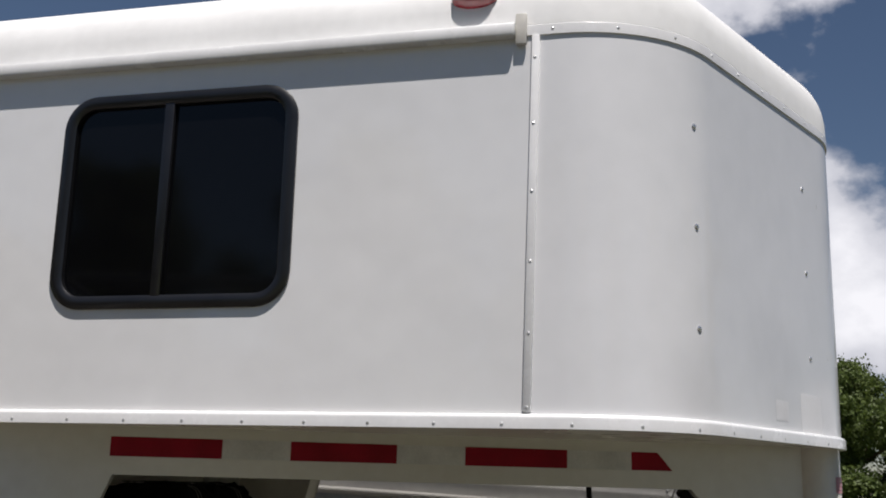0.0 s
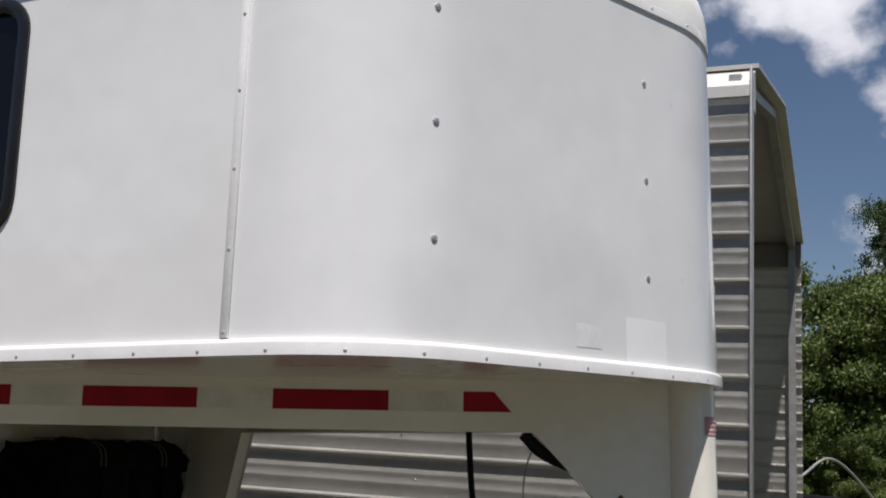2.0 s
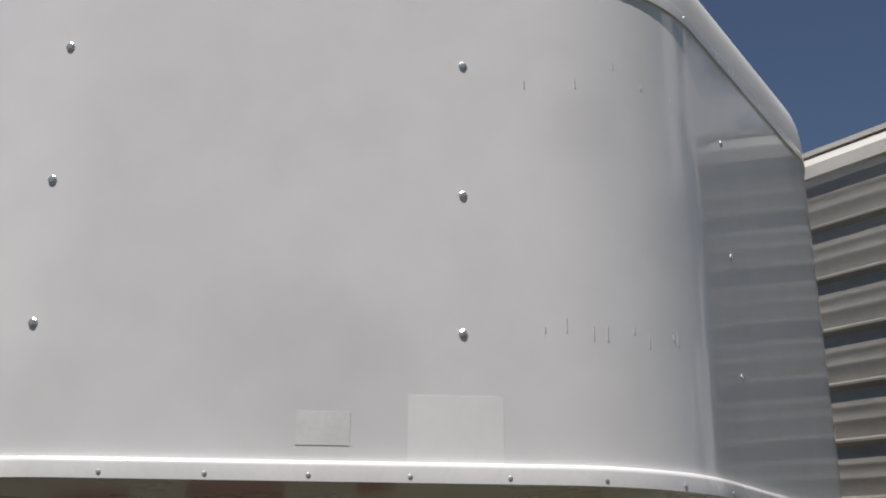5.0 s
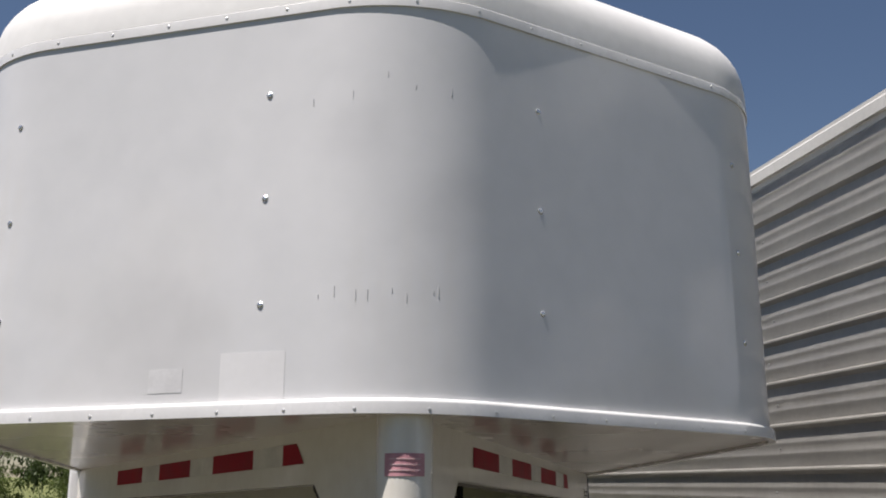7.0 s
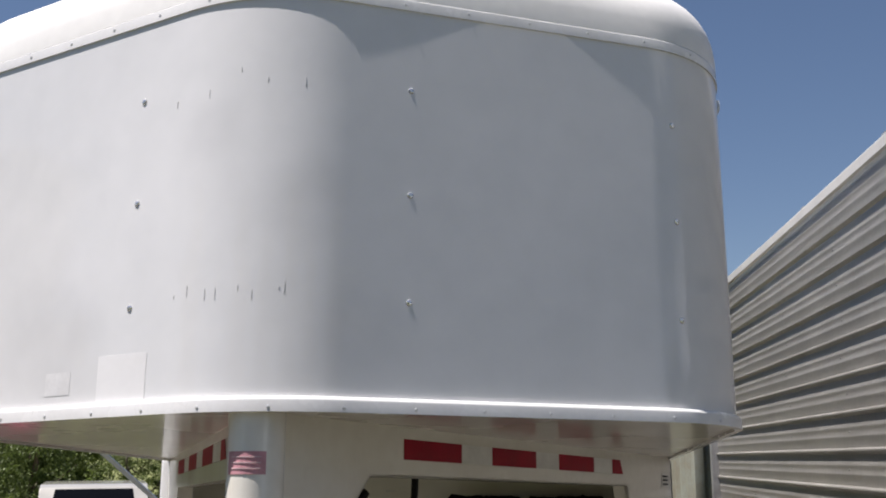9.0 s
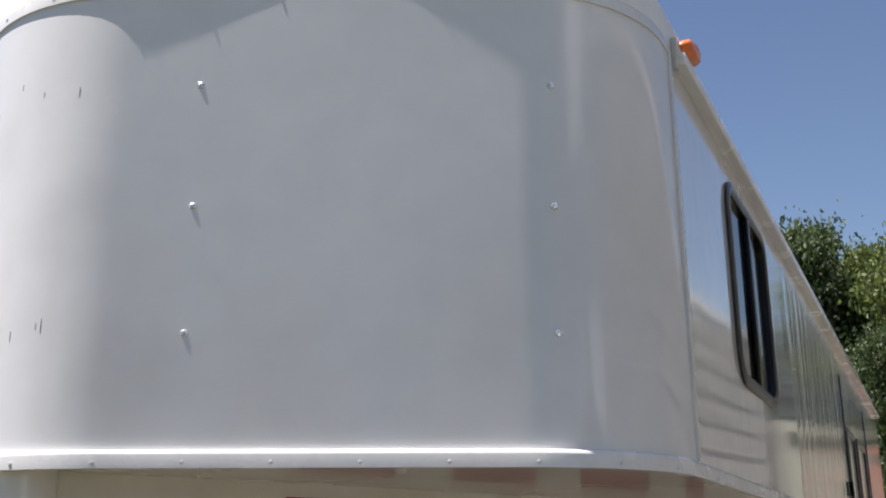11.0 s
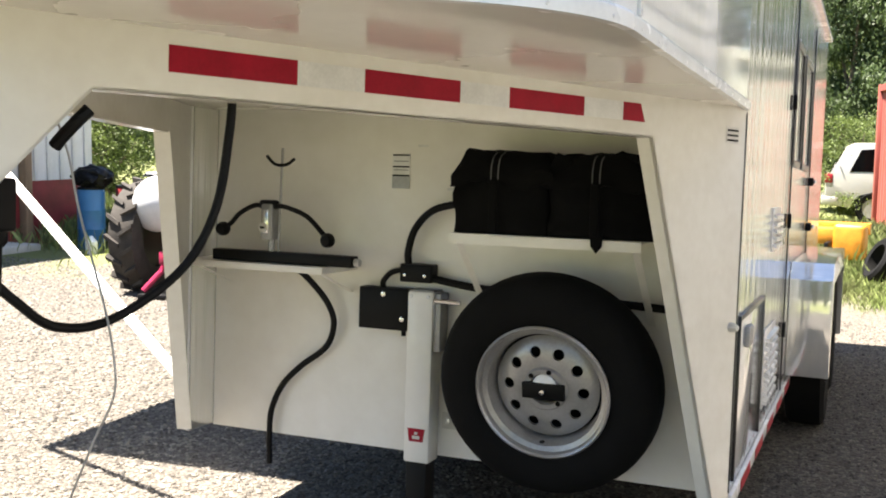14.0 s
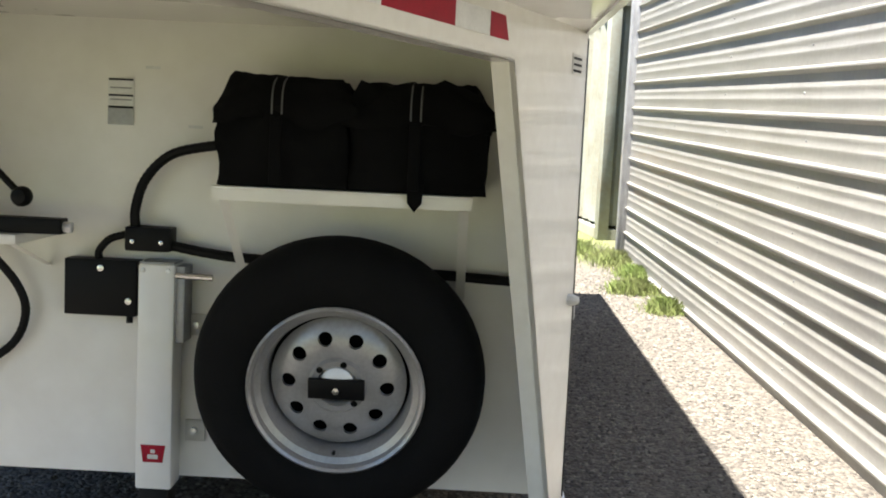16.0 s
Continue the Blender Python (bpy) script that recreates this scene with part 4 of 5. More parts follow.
# narrow bracket shelf with a black bar
tray = thing("bracket_shelf", "white bracket shelf with a black bar on top", "shelf", M)
part("board", box(-0.965, -0.375, 2.27, WY, 1.030, 1.055, 0.003), WALLW, tray)
part("bar", box(-0.85, -0.27, 2.29, 2.345, 1.058, 1.098, 0.004), BLACK, tray, "black bar")
for x in (-0.92, -0.40):
    part("bracket", slab([(x - 0.010, 2.30, 1.03), (x + 0.010, 2.30, 1.03), (x + 0.010, WY, 0.945), (x - 0.010, WY, 0.945)], (0, -1, 0.6), 0.004), WALLW, tray)
part("end_bolt", lathe([(0.014, -0.27), (0.014, -0.25), (0.0001, -0.248)], 8, "X", (0, 2.317, 1.076)), ZINC, tray)

# lamp post with two gooseneck arms standing on the bracket shelf
arm = thing("twin_arm_stand", "dark stand with two curved knobbed arms on the bracket shelf", "stand", M)
ax_, ay_ = -0.625, 2.318
part("body", box(ax_ - 0.022, ax_ + 0.028, ay_ - 0.025, ay_ + 0.025, 1.14, 1.272, 0.008), STEEL, arm, "grey clamp body")
part("face_plate", box(ax_ - 0.014, ax_ + 0.014, ay_ - 0.028, ay_ - 0.024, 1.165, 1.25, 0.002), CHROME, arm)
part("dial", lathe([(0.0001, ay_ - 0.034), (0.017, ay_ - 0.033), (0.019, ay_ - 0.024)], 20, "Y", (ax_ - 0.008, 0, 1.185)), PALE, arm, "round pale dial")
part("dial_mark", box(ax_ - 0.016, ax_ + 0.002, ay_ - 0.0365, ay_ - 0.0345, 1.181, 1.189), BLACK, arm)
part("clamp_head", box(ax_ - 0.034, ax_ + 0.034, ay_ - 0.02, ay_ + 0.02, 1.25, 1.285, 0.010, 3), BLACK, arm, "black clamp head")
part("stem", tube([(ax_ + 0.012, ay_, 1.098), (ax_ + 0.012, ay_, 1.15)], 0.012), STEEL, arm)
part("rod", tube([(ax_ + 0.035, ay_ + 0.01, 1.098), (ax_ + 0.045, ay_ + 0.01, 1.475)], 0.005), STEEL, arm, "thin grey rod")
part("cross_hook", tube(smooth_line([(ax_ - 0.015, ay_, 1.445), (ax_ + 0.015, ay_, 1.418), (ax_ + 0.045, ay_, 1.412), (ax_ + 0.075, ay_, 1.418), (ax_ + 0.10, ay_, 1.436)], 5), 0.006), BLACK, arm)
for s, ex, ez in ((-1, -0.815, 1.172), (1, -0.375, 1.150)):
    pts = [(ax_ + s * 0.02, ay_, 1.262), (ax_ + s * 0.065, ay_, 1.262), ((ax_ + ex) / 2 + s * 0.03, ay_, 1.232), (ex - s * 0.03, ay_, ez + 0.025), (ex, ay_ - 0.01, ez)]
    a = part("arm", tube(smooth_line(pts, 6), 0.009), BLACK, arm)
    part("knob", lathe([(0.0001, -0.026), (0.018, -0.022), (0.026, -0.008), (0.026, 0.008), (0.018, 0.022), (0.0001, 0.026)], 18, "Y", (ex, ay_ - 0.012, ez)), BLACK, a, "round black knob")

# feed cable, plug and safety chains at the neck
cable("trailer_cable", [(0.226, 0.80, 1.53), (0.223, 0.795, 1.45), (0.208, 0.775, 1.30), (0.168, 0.72, 1.18), (0.095, 0.61, 1.09), (0.062, 0.50, 1.085), (0.048, 0.42, 1.135), (0.008, 0.37, 1.20), (-0.022, 0.345, 1.26), (-0.03, 0.34, 1.33)], 0.0092, "thick black electric cable hanging in a loop", steps=10)
cable("trailer_cable", [(0.060, 0.362, 1.26), (0.058, 0.362, 1.18), (0.050, 0.362, 1.125), (0.030, 0.362, 1.108), (0.006, 0.362, 1.14), (-0.018, 0.36, 1.20), (-0.03, 0.355, 1.28)], 0.0088, "short black cable at the plug", steps=8)
plug = thing("cable_plug", "black plug hanging below the neck", "plug", M)
part("shell", box(0.040, 0.084, 0.340, 0.384, 1.262, 1.352, 0.007, 3), BLACK, plug)
part("collar", lathe([(0.011, 1.236), (0.017, 1.244), (0.018, 1.264)], 16, "Z", (0.060, 0.362, 0)), BLACK, plug)
thinc = cable("breakaway_cable", [(0.02, 0.52, 1.50), (0.03, 0.56, 1.40), (0.05, 0.57, 1.29), (0.105, 0.575, 1.12), (0.125, 0.58, 1.02), (0.125, 0.58, 0.95), (0.08, 0.58, 0.86), (0.01, 0.60, 0.74), (-0.03, 0.61, 0.66)], 0.0022, "thin grey breakaway cable", material=STEEL)


def chain(x, y, z, n, sway):
    c = thing("safety_chain", "dull yellow safety chain hanging from the neck", "chain", M, "safety chains")
    for k in range(n):
        a = math.pi / 2 * (k % 2) + 0.5
        pts = []
        for j in range(12):
            b = 2 * math.pi * j / 12
            u, w_ = 0.0140 * math.cos(b), 0.0225 * math.sin(b)
            pts.append((x + sway * k + u * math.cos(a), y + 0.006 * math.sin(k) + u * math.sin(a), z - 0.030 * k + w_))
        part("link", tube(pts, 0.0050, 6, closed=True), RUSTCHAIN, c)


chain(0.098, 0.262, 1.375, 17, -0.0028)
chain(0.080, 0.225, 1.335, 14, -0.0010)
chain(-0.105, 0.27, 1.33, 15, 0.0018)
# dark hoses inside the neck
cable("neck_hose", [(-0.155, 0.50, 1.50), (-0.13, 0.46, 1.455), (-0.085, 0.38, 1.41), (-0.05, 0.33, 1.34), (-0.04, 0.30, 1.25)], 0.016, "black hose along the neck plate", 0.05)
cable("neck_hose", [(0.156, 0.472, 1.474), (0.142, 0.458, 1.453), (0.114, 0.452, 1.424), (0.100, 0.45, 1.408)], 0.0115, "black hose along the neck plate", 0.05)

# ---- awning on the left side ----
awn = thing("side_awning", "open grey canvas awning with white arms along the trailer", "awning", M)
for d in (0.0, 2.9):
    part("awning_arm", slab([(-1.036, 2.405 + d, 0.514), (-1.036, 2.405 + d, 0.553), (-2.95, 2.654 + d, 1.982), (-2.95, 2.654 + d, 1.943)], (0, 1, 0), 0.03), RAIL, awn, "white awning arm")
    part("rafter", slab([(-1.06, 2.69 + d, 2.42), (-1.06, 2.69 + d, 2.45), (-2.93, 2.69 + d, 1.98), (-2.93, 2.69 + d, 1.95)], (0, 1, 0), 0.025), RAIL, awn)
part("canvas", slab([(-1.06, 2.69, 2.48), (-1.06, 5.60, 2.48), (-2.95, 5.60, 1.99), (-2.95, 2.67, 1.99)], (0, 0, 1), 0.006), CANVAS, awn, "grey awning canvas")
part("roller", tube([(-2.96, 2.65, 1.98), (-2.96, 5.62, 1.98)], 0.035, 14), RAIL, awn)

# ---- metal building beside the trailer ----
BX, BY0, BY1, BW, RISE = 2.547, 0.36, 9.62, 4.85, 0.55
B = Matrix.Translation((BX, BY0, 0)) @ Matrix.Rotation(radians(1.83), 4, "Z") @ Matrix.Rotation(-0.0066, 4, "X")
shed = thing("metal_building", "open-fronted galvanized metal carport with ribbed siding", "building", B)
L = BY1 - BY0
RIB = 0.2333
BASE = 2.983 - 0.046 - 14 * RIB


def siding(z0, n, x, face, length):
    """A sheet with n main ribs and two small ribs between each, running along y."""
    prof = []
    for k in range(n):
        z = z0 + k * RIB
        for dz, d in ((0.0, 0.0), (0.012, 0.0), (0.032, 0.021), (0.041, 0.021), (0.052, 0.0), (0.112, 0.0), (0.117, 0.0020), (0.127, 0.0020), (0.132, 0.0), (0.168, 0.0), (0.173, 0.0020), (0.183, 0.0020), (0.188, 0.0)):
            prof.append((z + dz, d))
    prof.append((z0 + n * RIB, 0.0))
    rows = []
    for y in (0.0, length / 3, length * 2 / 3, length):
        rows.append([(x + face * (d + 0.002 * math.sin(y * 1.7 + z * 3)), y, z) for z, d in prof])
    bm = strip(rows)
    r = bmesh.ops.solidify(bm, geom=bm.faces[:], thickness=0.0016)
    return bm


wall_l = part("side_wall", box(0.03, 0.035, 0.01, L - 0.01, GZ - 0.05, GZ + 0.03), STEEL, shed, "sill of the ribbed side wall")
z = BASE
for k in range(5):
    n = 3
    part("siding_sheet", siding(z, n, 0.0, -1, L), GALV, wall_l)
    z += n * RIB
TOPZ = z
part("eave_trim", slab([(-0.030, 0, TOPZ + 0.035), (-0.033, 0, TOPZ + 0.092), (-0.020, 0, TOPZ + 0.106), (0.30, 0, TOPZ + 0.285), (0.30, 0, TOPZ + 0.035)], (0, 1, 0), L), TRIMW, shed, "white eave trim")
part("eave_trim", slab([(BW + 0.030, 0, TOPZ - 0.02), (BW + 0.035, 0, TOPZ + 0.20), (BW - 0.03, 0, TOPZ + 0.20), (BW - 0.03, 0, TOPZ - 0.02)], (0, 1, 0), L), SHADEGALV, shed)
part("top_band", box(-0.004, 0.004, 0.0, L, TOPZ + 0.001, TOPZ + 0.07), GALV, shed)
part("corner_trim", box(-0.028, 0.07, -0.012, 0.0, GZ, TOPZ + 0.19, 0.004), STEEL, shed, "grey corner trim")
part("corner_trim", box(-0.034, 0.06, L, L + 0.012, GZ, TOPZ + 0.19, 0.004), STEEL, shed)
part("downspout", box(-0.075, 0.0, L + 0.012, L + 0.09, GZ, TOPZ + 0.1, 0.01), STEEL, shed, "grey downspout")
wall_r = part("side_wall", box(BW - 0.035, BW - 0.03, 0.01, L - 0.01, GZ - 0.05, GZ + 0.03), STEEL, shed)
z = BASE
for k in range(5):
    n = 3
    part("siding_sheet", siding(z, n, BW, -1, L), GALV, wall_r)
    z += n * RIB
part("roof_sheet", slab([(0.27, -0.02, TOPZ + 0.31), (BW / 2, -0.02, TOPZ + 0.225 + RISE), (BW + 0.04, -0.02, TOPZ + 0.225), (BW + 0.04, -0.02, TOPZ + 0.201), (BW / 2, -0.02, TOPZ + 0.201 + RISE), (0.27, -0.02, TOPZ + 0.286)], (0, 1, 0), L + 0.05), GALV, shed, "low gabled metal roof")
part("rear_wall", slab([(0.04, L - 0.03, GZ), (BW - 0.04, L - 0.03, GZ), (BW - 0.04, L - 0.03, TOPZ + 0.19), (BW / 2, L - 0.03, TOPZ + 0.17 + RISE), (0.04, L - 0.03, TOPZ + 0.19)], (0, 1, 0), 0.02), SHADEGALV, shed)
for k in range(6):
    y = 0.05 + k * (L - 0.16) / 5
    for x in (0.045, BW - 0.105):
        post = part("post", box(x, x + 0.06, y, y + 0.06, GZ, TOPZ + 0.16), STEEL, shed, "square steel post")
    part("rafter", slab([(0.05, y, TOPZ + 0.12), (BW / 2, y, TOPZ + 0.12 + RISE), (BW - 0.05, y, TOPZ + 0.12), (BW - 0.05, y, TOPZ + 0.18), (BW / 2, y, TOPZ + 0.18 + RISE), (0.05, y, TOPZ + 0.18)], (0, 1, 0), 0.06), STEEL, shed)
part("interior_post", box(2.9, 2.98, 0.9, 0.98, GZ, 3.3), TRIMW, shed, "pale inside post")
screw2 = stud_mesh("siding_screw", 0.006, 0.005, STEEL)
for k in range(7):
    for j in range(13):
        st_ = stud("siding_screw", screw2, (-0.001, 0.30 + k * 1.45 + 0.05 * math.sin(j * 2.3), BASE + (j + 1) * RIB + 0.15), (-1, 0, 0), wall_l)

cable("guy_cable", [(BX + BW + 0.05, 0.55, 1.25), (BX + BW + 0.5, 0.30, 1.42), (BX + BW + 1.0, -0.05, 1.05), (BX + BW + 1.7, -0.5, 0.35), (BX + BW + 2.0, -0.7, 0.02)], 0.012, "grey cable looping down from the carport", material=STEEL, at=Matrix.Identity(4))

# ---- ground ----
bm = bmesh.new()
bmesh.ops.create_grid(bm, x_segments=8, y_segments=8, size=700)
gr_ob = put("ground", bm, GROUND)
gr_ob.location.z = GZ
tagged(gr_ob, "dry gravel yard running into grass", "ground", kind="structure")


def scatter(name, n, area, size, material, seed, label):
    """Loose stones lying on the gravel."""
    rng = np.random.default_rng(seed)
    x0, x1, y0, y1 = area
    base = np.array([(1, 0, 0), (-1, 0, 0), (0, 1, 0), (0, -1, 0), (0, 0, 1), (0, 0, -1)], float)
    tri = np.array([(0, 2, 4), (2, 1, 4), (1, 3, 4), (3, 0, 4), (2, 0, 5), (1, 2, 5), (3, 1, 5), (0, 3, 5)])
    c = np.stack([rng.uniform(x0, x1, n), rng.uniform(y0, y1, n), np.full(n, GZ)], 1)
    s_ = size * rng.uniform(0.4, 1.0, (n, 1)) ** 1.5
    shape = rng.uniform(0.6, 1.2, (n, 6, 1)) * np.array([1, 1, 0.6])
    a = rng.uniform(0, 6.28, n)
    v = base[None] * shape
    vx = v[..., 0] * np.cos(a)[:, None] - v[..., 1] * np.sin(a)[:, None]
    vy = v[..., 0] * np.sin(a)[:, None] + v[..., 1] * np.cos(a)[:, None]
    v = np.stack([vx, vy, v[..., 2]], 2) * s_[:, None] + c[:, None]
    v[..., 2] += (s_ * 0.25)
    f = tri[None] + 6 * np.arange(n)[:, None, None]
    me = bpy.data.meshes.new(name)
    me.from_pydata(v.reshape(-1, 3).tolist(), [], f.reshape(-1, 3).tolist())
    me.materials.append(material)
    return tagged(new(name, me), label, "gravel", kind="stuff")


scatter("gravel", 42000, (-3.2, 2.3, 1.3, 8.8), 0.014, STONE, 5, "loose pale gravel stones")
scatter("gravel", 42000, (-9.0, -1.0, 1.5, 9.0), 0.020, STONE, 6, "loose pale gravel stones")


def grass(name, n, spots, h, seed, label="tufts of dry green grass"):
    rng = np.random.default_rng(seed)
    k = rng.integers(0, len(spots), n)
    sp = np.array(spots)[k]
    r = np.abs(rng.normal(0, 0.5, n)) * sp[:, 2]
    a = rng.uniform(0, 6.28, n)
    c = np.stack([sp[:, 0] + r * np.cos(a), sp[:, 1] + r * np.sin(a) * sp[:, 3], np.full(n, GZ)], 1)
    hh = h * rng.uniform(0.35, 1.0, n) * np.clip(1.2 - r / (sp[:, 2] + 1e-6) * 0.4, 0.4, 1.2)
    b = rng.uniform(0, 6.28, n)
    w_ = rng.uniform(0.0025, 0.005, n) * (h / 0.2) ** 0.5
    side = np.stack([np.cos(b), np.sin(b), np.zeros(n)], 1) * w_[:, None]
    lean = np.stack([np.cos(b + 1.5), np.sin(b + 1.5), np.zeros(n)], 1) * (hh * rng.uniform(0.1, 0.7, n))[:, None]
    up = np.array([0, 0, 1.0]) * hh[:, None]
    v = np.stack([c - side, c + side, c + lean * 0.35 + up * 0.6 + side * 0.6, c + lean + up], 1)
    f = np.array([(0, 1, 2), (0, 2, 3)])[None] + 4 * np.arange(n)[:, None, None]
    me = bpy.data.meshes.new(name)
    me.from_pydata(v.reshape(-1, 3).tolist(), [], f.reshape(-1, 3).tolist())
    me.materials.append(GRASS)
    return tagged(new(name, me), label, "grass", kind="stuff")


grass("grass", 20000, [(2.15, 9.4, 0.30, 1.8), (1.7, 10.0, 0.6, 1.2), (1.2, 10.8, 0.8, 1.2), (2.2, 8.6, 0.16, 2.2), (2.08, 7.9, 0.22, 0.8), (2.2, 7.2, 0.14, 1.2), (1.2, 12.2, 0.9, 1.4), (0.9, 11.0, 1.0, 1.3)], 0.11, 2)
grass("grass", 30000, [(1.0, 15.0, 2.0, 1.5), (2.5, 16.0, 2.5, 1.2), (-1.0, 17.0, 3.0, 1.2), (-8.8, 11.5, 2.2, 0.9), (-6.6, 10.0, 0.9, 0.6), (-11.0, 15.0, 4.0, 1.0), (-5.5, 15.0, 3.0, 1.0)], 0.42, 3)


# ---- trees ----
def crown_mesh(seed, n, blobs, leaf, material):
    """Many small leaves gathered in uneven clumps; z from 0 to about 1, radius about 0.5."""
    rng = np.random.default_rng(seed)
    cen = np.stack([rng.normal(0, 0.22, blobs), rng.normal(0, 0.22, blobs), rng.uniform(0.06, 0.93, blobs)], 1)
    taper = 1.15 - np.abs(cen[:, 2] - 0.42) * 1.25
    cen[:, :2] *= taper[:, None]
    rad = rng.uniform(0.035, 0.13, blobs)
    k = rng.integers(0, blobs, n)
    d = rng.normal(0, 1, (n, 3))
    d /= np.linalg.norm(d, axis=1)[:, None]
    p = cen[k] + d * (rad[k] * np.abs(rng.normal(0.75, 0.38, n)))[:, None] * np.array([1.15, 1.15, 0.7])
    u = rng.normal(0, 1, (n, 3))
    u /= np.linalg.norm(u, axis=1)[:, None]
    w_ = np.cross(u, rng.normal(0, 1, (n, 3)))
    w_ /= np.linalg.norm(w_, axis=1)[:, None]
    s_ = leaf * rng.uniform(0.6, 1.3, (n, 1))
    v = np.stack([p - u * s_, p + w_ * s_ * 0.5, p + u * s_, p - w_ * s_ * 0.5], 1)
    f = np.array([(0, 1, 2, 3)])[None] + 4 * np.arange(n)[:, None, None]
    me = bpy.data.meshes.new("crown")
    me.from_pydata(v.reshape(-1, 3).tolist(), [], f.reshape(-1, 4).tolist())
    me.materials.append(material)
    return me, cen


def tree(x, y, h, spread, seed, material, n=20000, bare=0.16, label="leafy green tree with an uneven crown"):
    rng = random.Random(seed)
    t = thing("tree", label, "tree", Matrix.Translation((x, y, GZ)), "trees round the yard")
    me, cen = crown_mesh(seed, n, 120, 0.0115, material)
    cr = new("crown", me)
    cr.parent = t
    cr.matrix_basis = Matrix.Translation((0, 0, h * bare)) @ Matrix.Diagonal((spread, spread, h * (1 - bare), 1))
    bm = bmesh.new()
    pts = [(0, 0, -0.1), (rng.uniform(-0.1, 0.1), rng.uniform(-0.1, 0.1), h * 0.3), (rng.uniform(-0.3, 0.3), rng.uniform(-0.3, 0.3), h * 0.62), (rng.uniform(-0.3, 0.3), 0, h * 0.85)]
    line = smooth_line(pts, 4)
    rings = []
    for i, p in enumerate(line):
        r = 0.028 * h * (1 - 0.9 * i / (len(line) - 1)) + 0.01
        rings.append([(p.x + r * math.cos(a), p.y + r * math.sin(a), p.z) for a in (2 * math.pi * j / 9 for j in range(9))])
    bm = strip(rings, True)
    for q in cen[:9]:
        e = Vector((q[0] * spread, q[1] * spread, h * bare + q[2] * h * (1 - bare)))
        z0 = e.z * rng.uniform(0.45, 0.75)
        tube(smooth_line([(0, 0, z0), (e.x * 0.5, e.y * 0.5, (z0 + e.z) / 2 - 0.1), e], 3), 0.006 * h, 6, bm)
    part("trunk", bm, BARK, t, "brown trunk with limbs")
    return t


# woods on the far side of the open building
tree(31.0, -0.3, 9.6, 3.3, 11, LEAF2, 40000, 0.45, "tall dark tree with a bare lower trunk")
tree(25.0, 13.0, 14.6, 5.0, 12, LEAF2, 60000, 0.3, "tall dark tree rising behind the carport")
spots = [(26, 0.6, 6.4, 4.6), (26, -2.4, 5.2, 4.8), (28, 4.5, 7.4, 5.4), (27, -5.6, 5.4, 5.0), (27.5, -8.8, 6.8, 5.2), (29, 8.5, 8.0, 6.0), (30, -12, 7.0, 6.0), (29, 13, 8.5, 6.0), (31, 18, 8.0, 6.5)]
first = tree(*spots[0], 21, LEAF, 160000, 0.02, "bushy green tree at the edge of the field")
second = tree(*spots[1], 22, LEAF, 160000, 0.02, "bushy green tree at the edge of the field")


for k, (x, y, h, s_) in enumerate(spots[2:]):
    o = (first, second)[k % 2]
    c = copy_thing(o, Matrix.Translation((x, y, GZ)) @ Matrix.Rotation(1.3 * k + 0.6, 4, "Z"))
    f = h / (6.4, 5.2)[k % 2]
    c.scale = (f, f, f)
for k, (x, y, f) in enumerate([(24.5, -1.2, 0.42), (25, 2.6, 0.5), (24, -4.2, 0.42), (25.5, -7.2, 0.5), (26, 6.0, 0.55), (24.8, 0.6, 0.36)]):
    c = copy_thing((second, first)[k % 2], Matrix.Translation((x, y, GZ)) @ Matrix.Rotation(2.1 * k + 0.3, 4, "Z"))
    c.scale = (f * 1.25, f * 1.25, f)
# dark tall woods behind the trailer, with unseen copies left and in front
wood_a = tree(-1.4, 29.0, 9.8, 5.6, 31, LEAF2, 60000, 0.10, "tall dark green tree behind the trailer, also copied unseen to block sky")
wood_b = tree(2.4, 27.5, 9.4, 5.2, 32, LEAF, 160000, 0.06, "tall leafy tree behind the trailer, also copied unseen to block sky")
# left and front copies are added out of view to cut skylight and reflections
for k, (x, y, f) in enumerate([(-6.0, 31, 0.8), (0.3, 31, 0.95), (-10.5, 32, 0.7), (-15, 30, 0.62), (-19, 27, 0.6), (-23, 24, 0.55), (0.8, 24.5, 0.6), (-27, 18, 1.1), (-29, 11, 1.25), (-30, 4, 1.3), (-29, -4, 1.25), (-24, -14, 1.2), (-12, -24, 1.2), (2, -27, 1.25), (15, -24, 1.2), (8, -26, 1.1), (-5, -26, 1.1), (-13, 24, 0.5), (-17, 21, 0.45), (-9, 26, 0.5)]):
    c = copy_thing((wood_a, wood_b)[k % 2], Matrix.Translation((x, y, GZ)) @ Matrix.Rotation(0.9 * k, 4, "Z"))
    c.scale = (f, f, f)
bush = tree(1.0, 21.6, 2.2, 2.2, 41, LEAF, 16000, 0.0, "bright green leafy shrub standing in grass")
for k, (x, y, f) in enumerate([(-4.5, 22, 1.0), (-6.5, 21, 1.2), (-8.6, 20.5, 1.1), (-10.8, 20, 1.35), (-12.8, 19, 1.1), (-15, 18.5, 1.4), (-17, 17, 1.2), (-19, 15.5, 1.4), (-21, 14, 1.3), (-2.6, 22.5, 1.1), (-13.6, 22, 1.7), (-18, 20, 1.8)]):
    c = copy_thing(bush, Matrix.Translation((x, y, GZ)) @ Matrix.Rotation(1.1 * k, 4, "Z"))
    c.scale = (f, f, f)


# ---- vehicles and clutter behind the trailer ----
FAR = Matrix.Translation((1.45, -0.9, 1.42)) @ Matrix.Scale(1.106, 4) @ Matrix.Translation((-1.45, 0.9, -1.42))


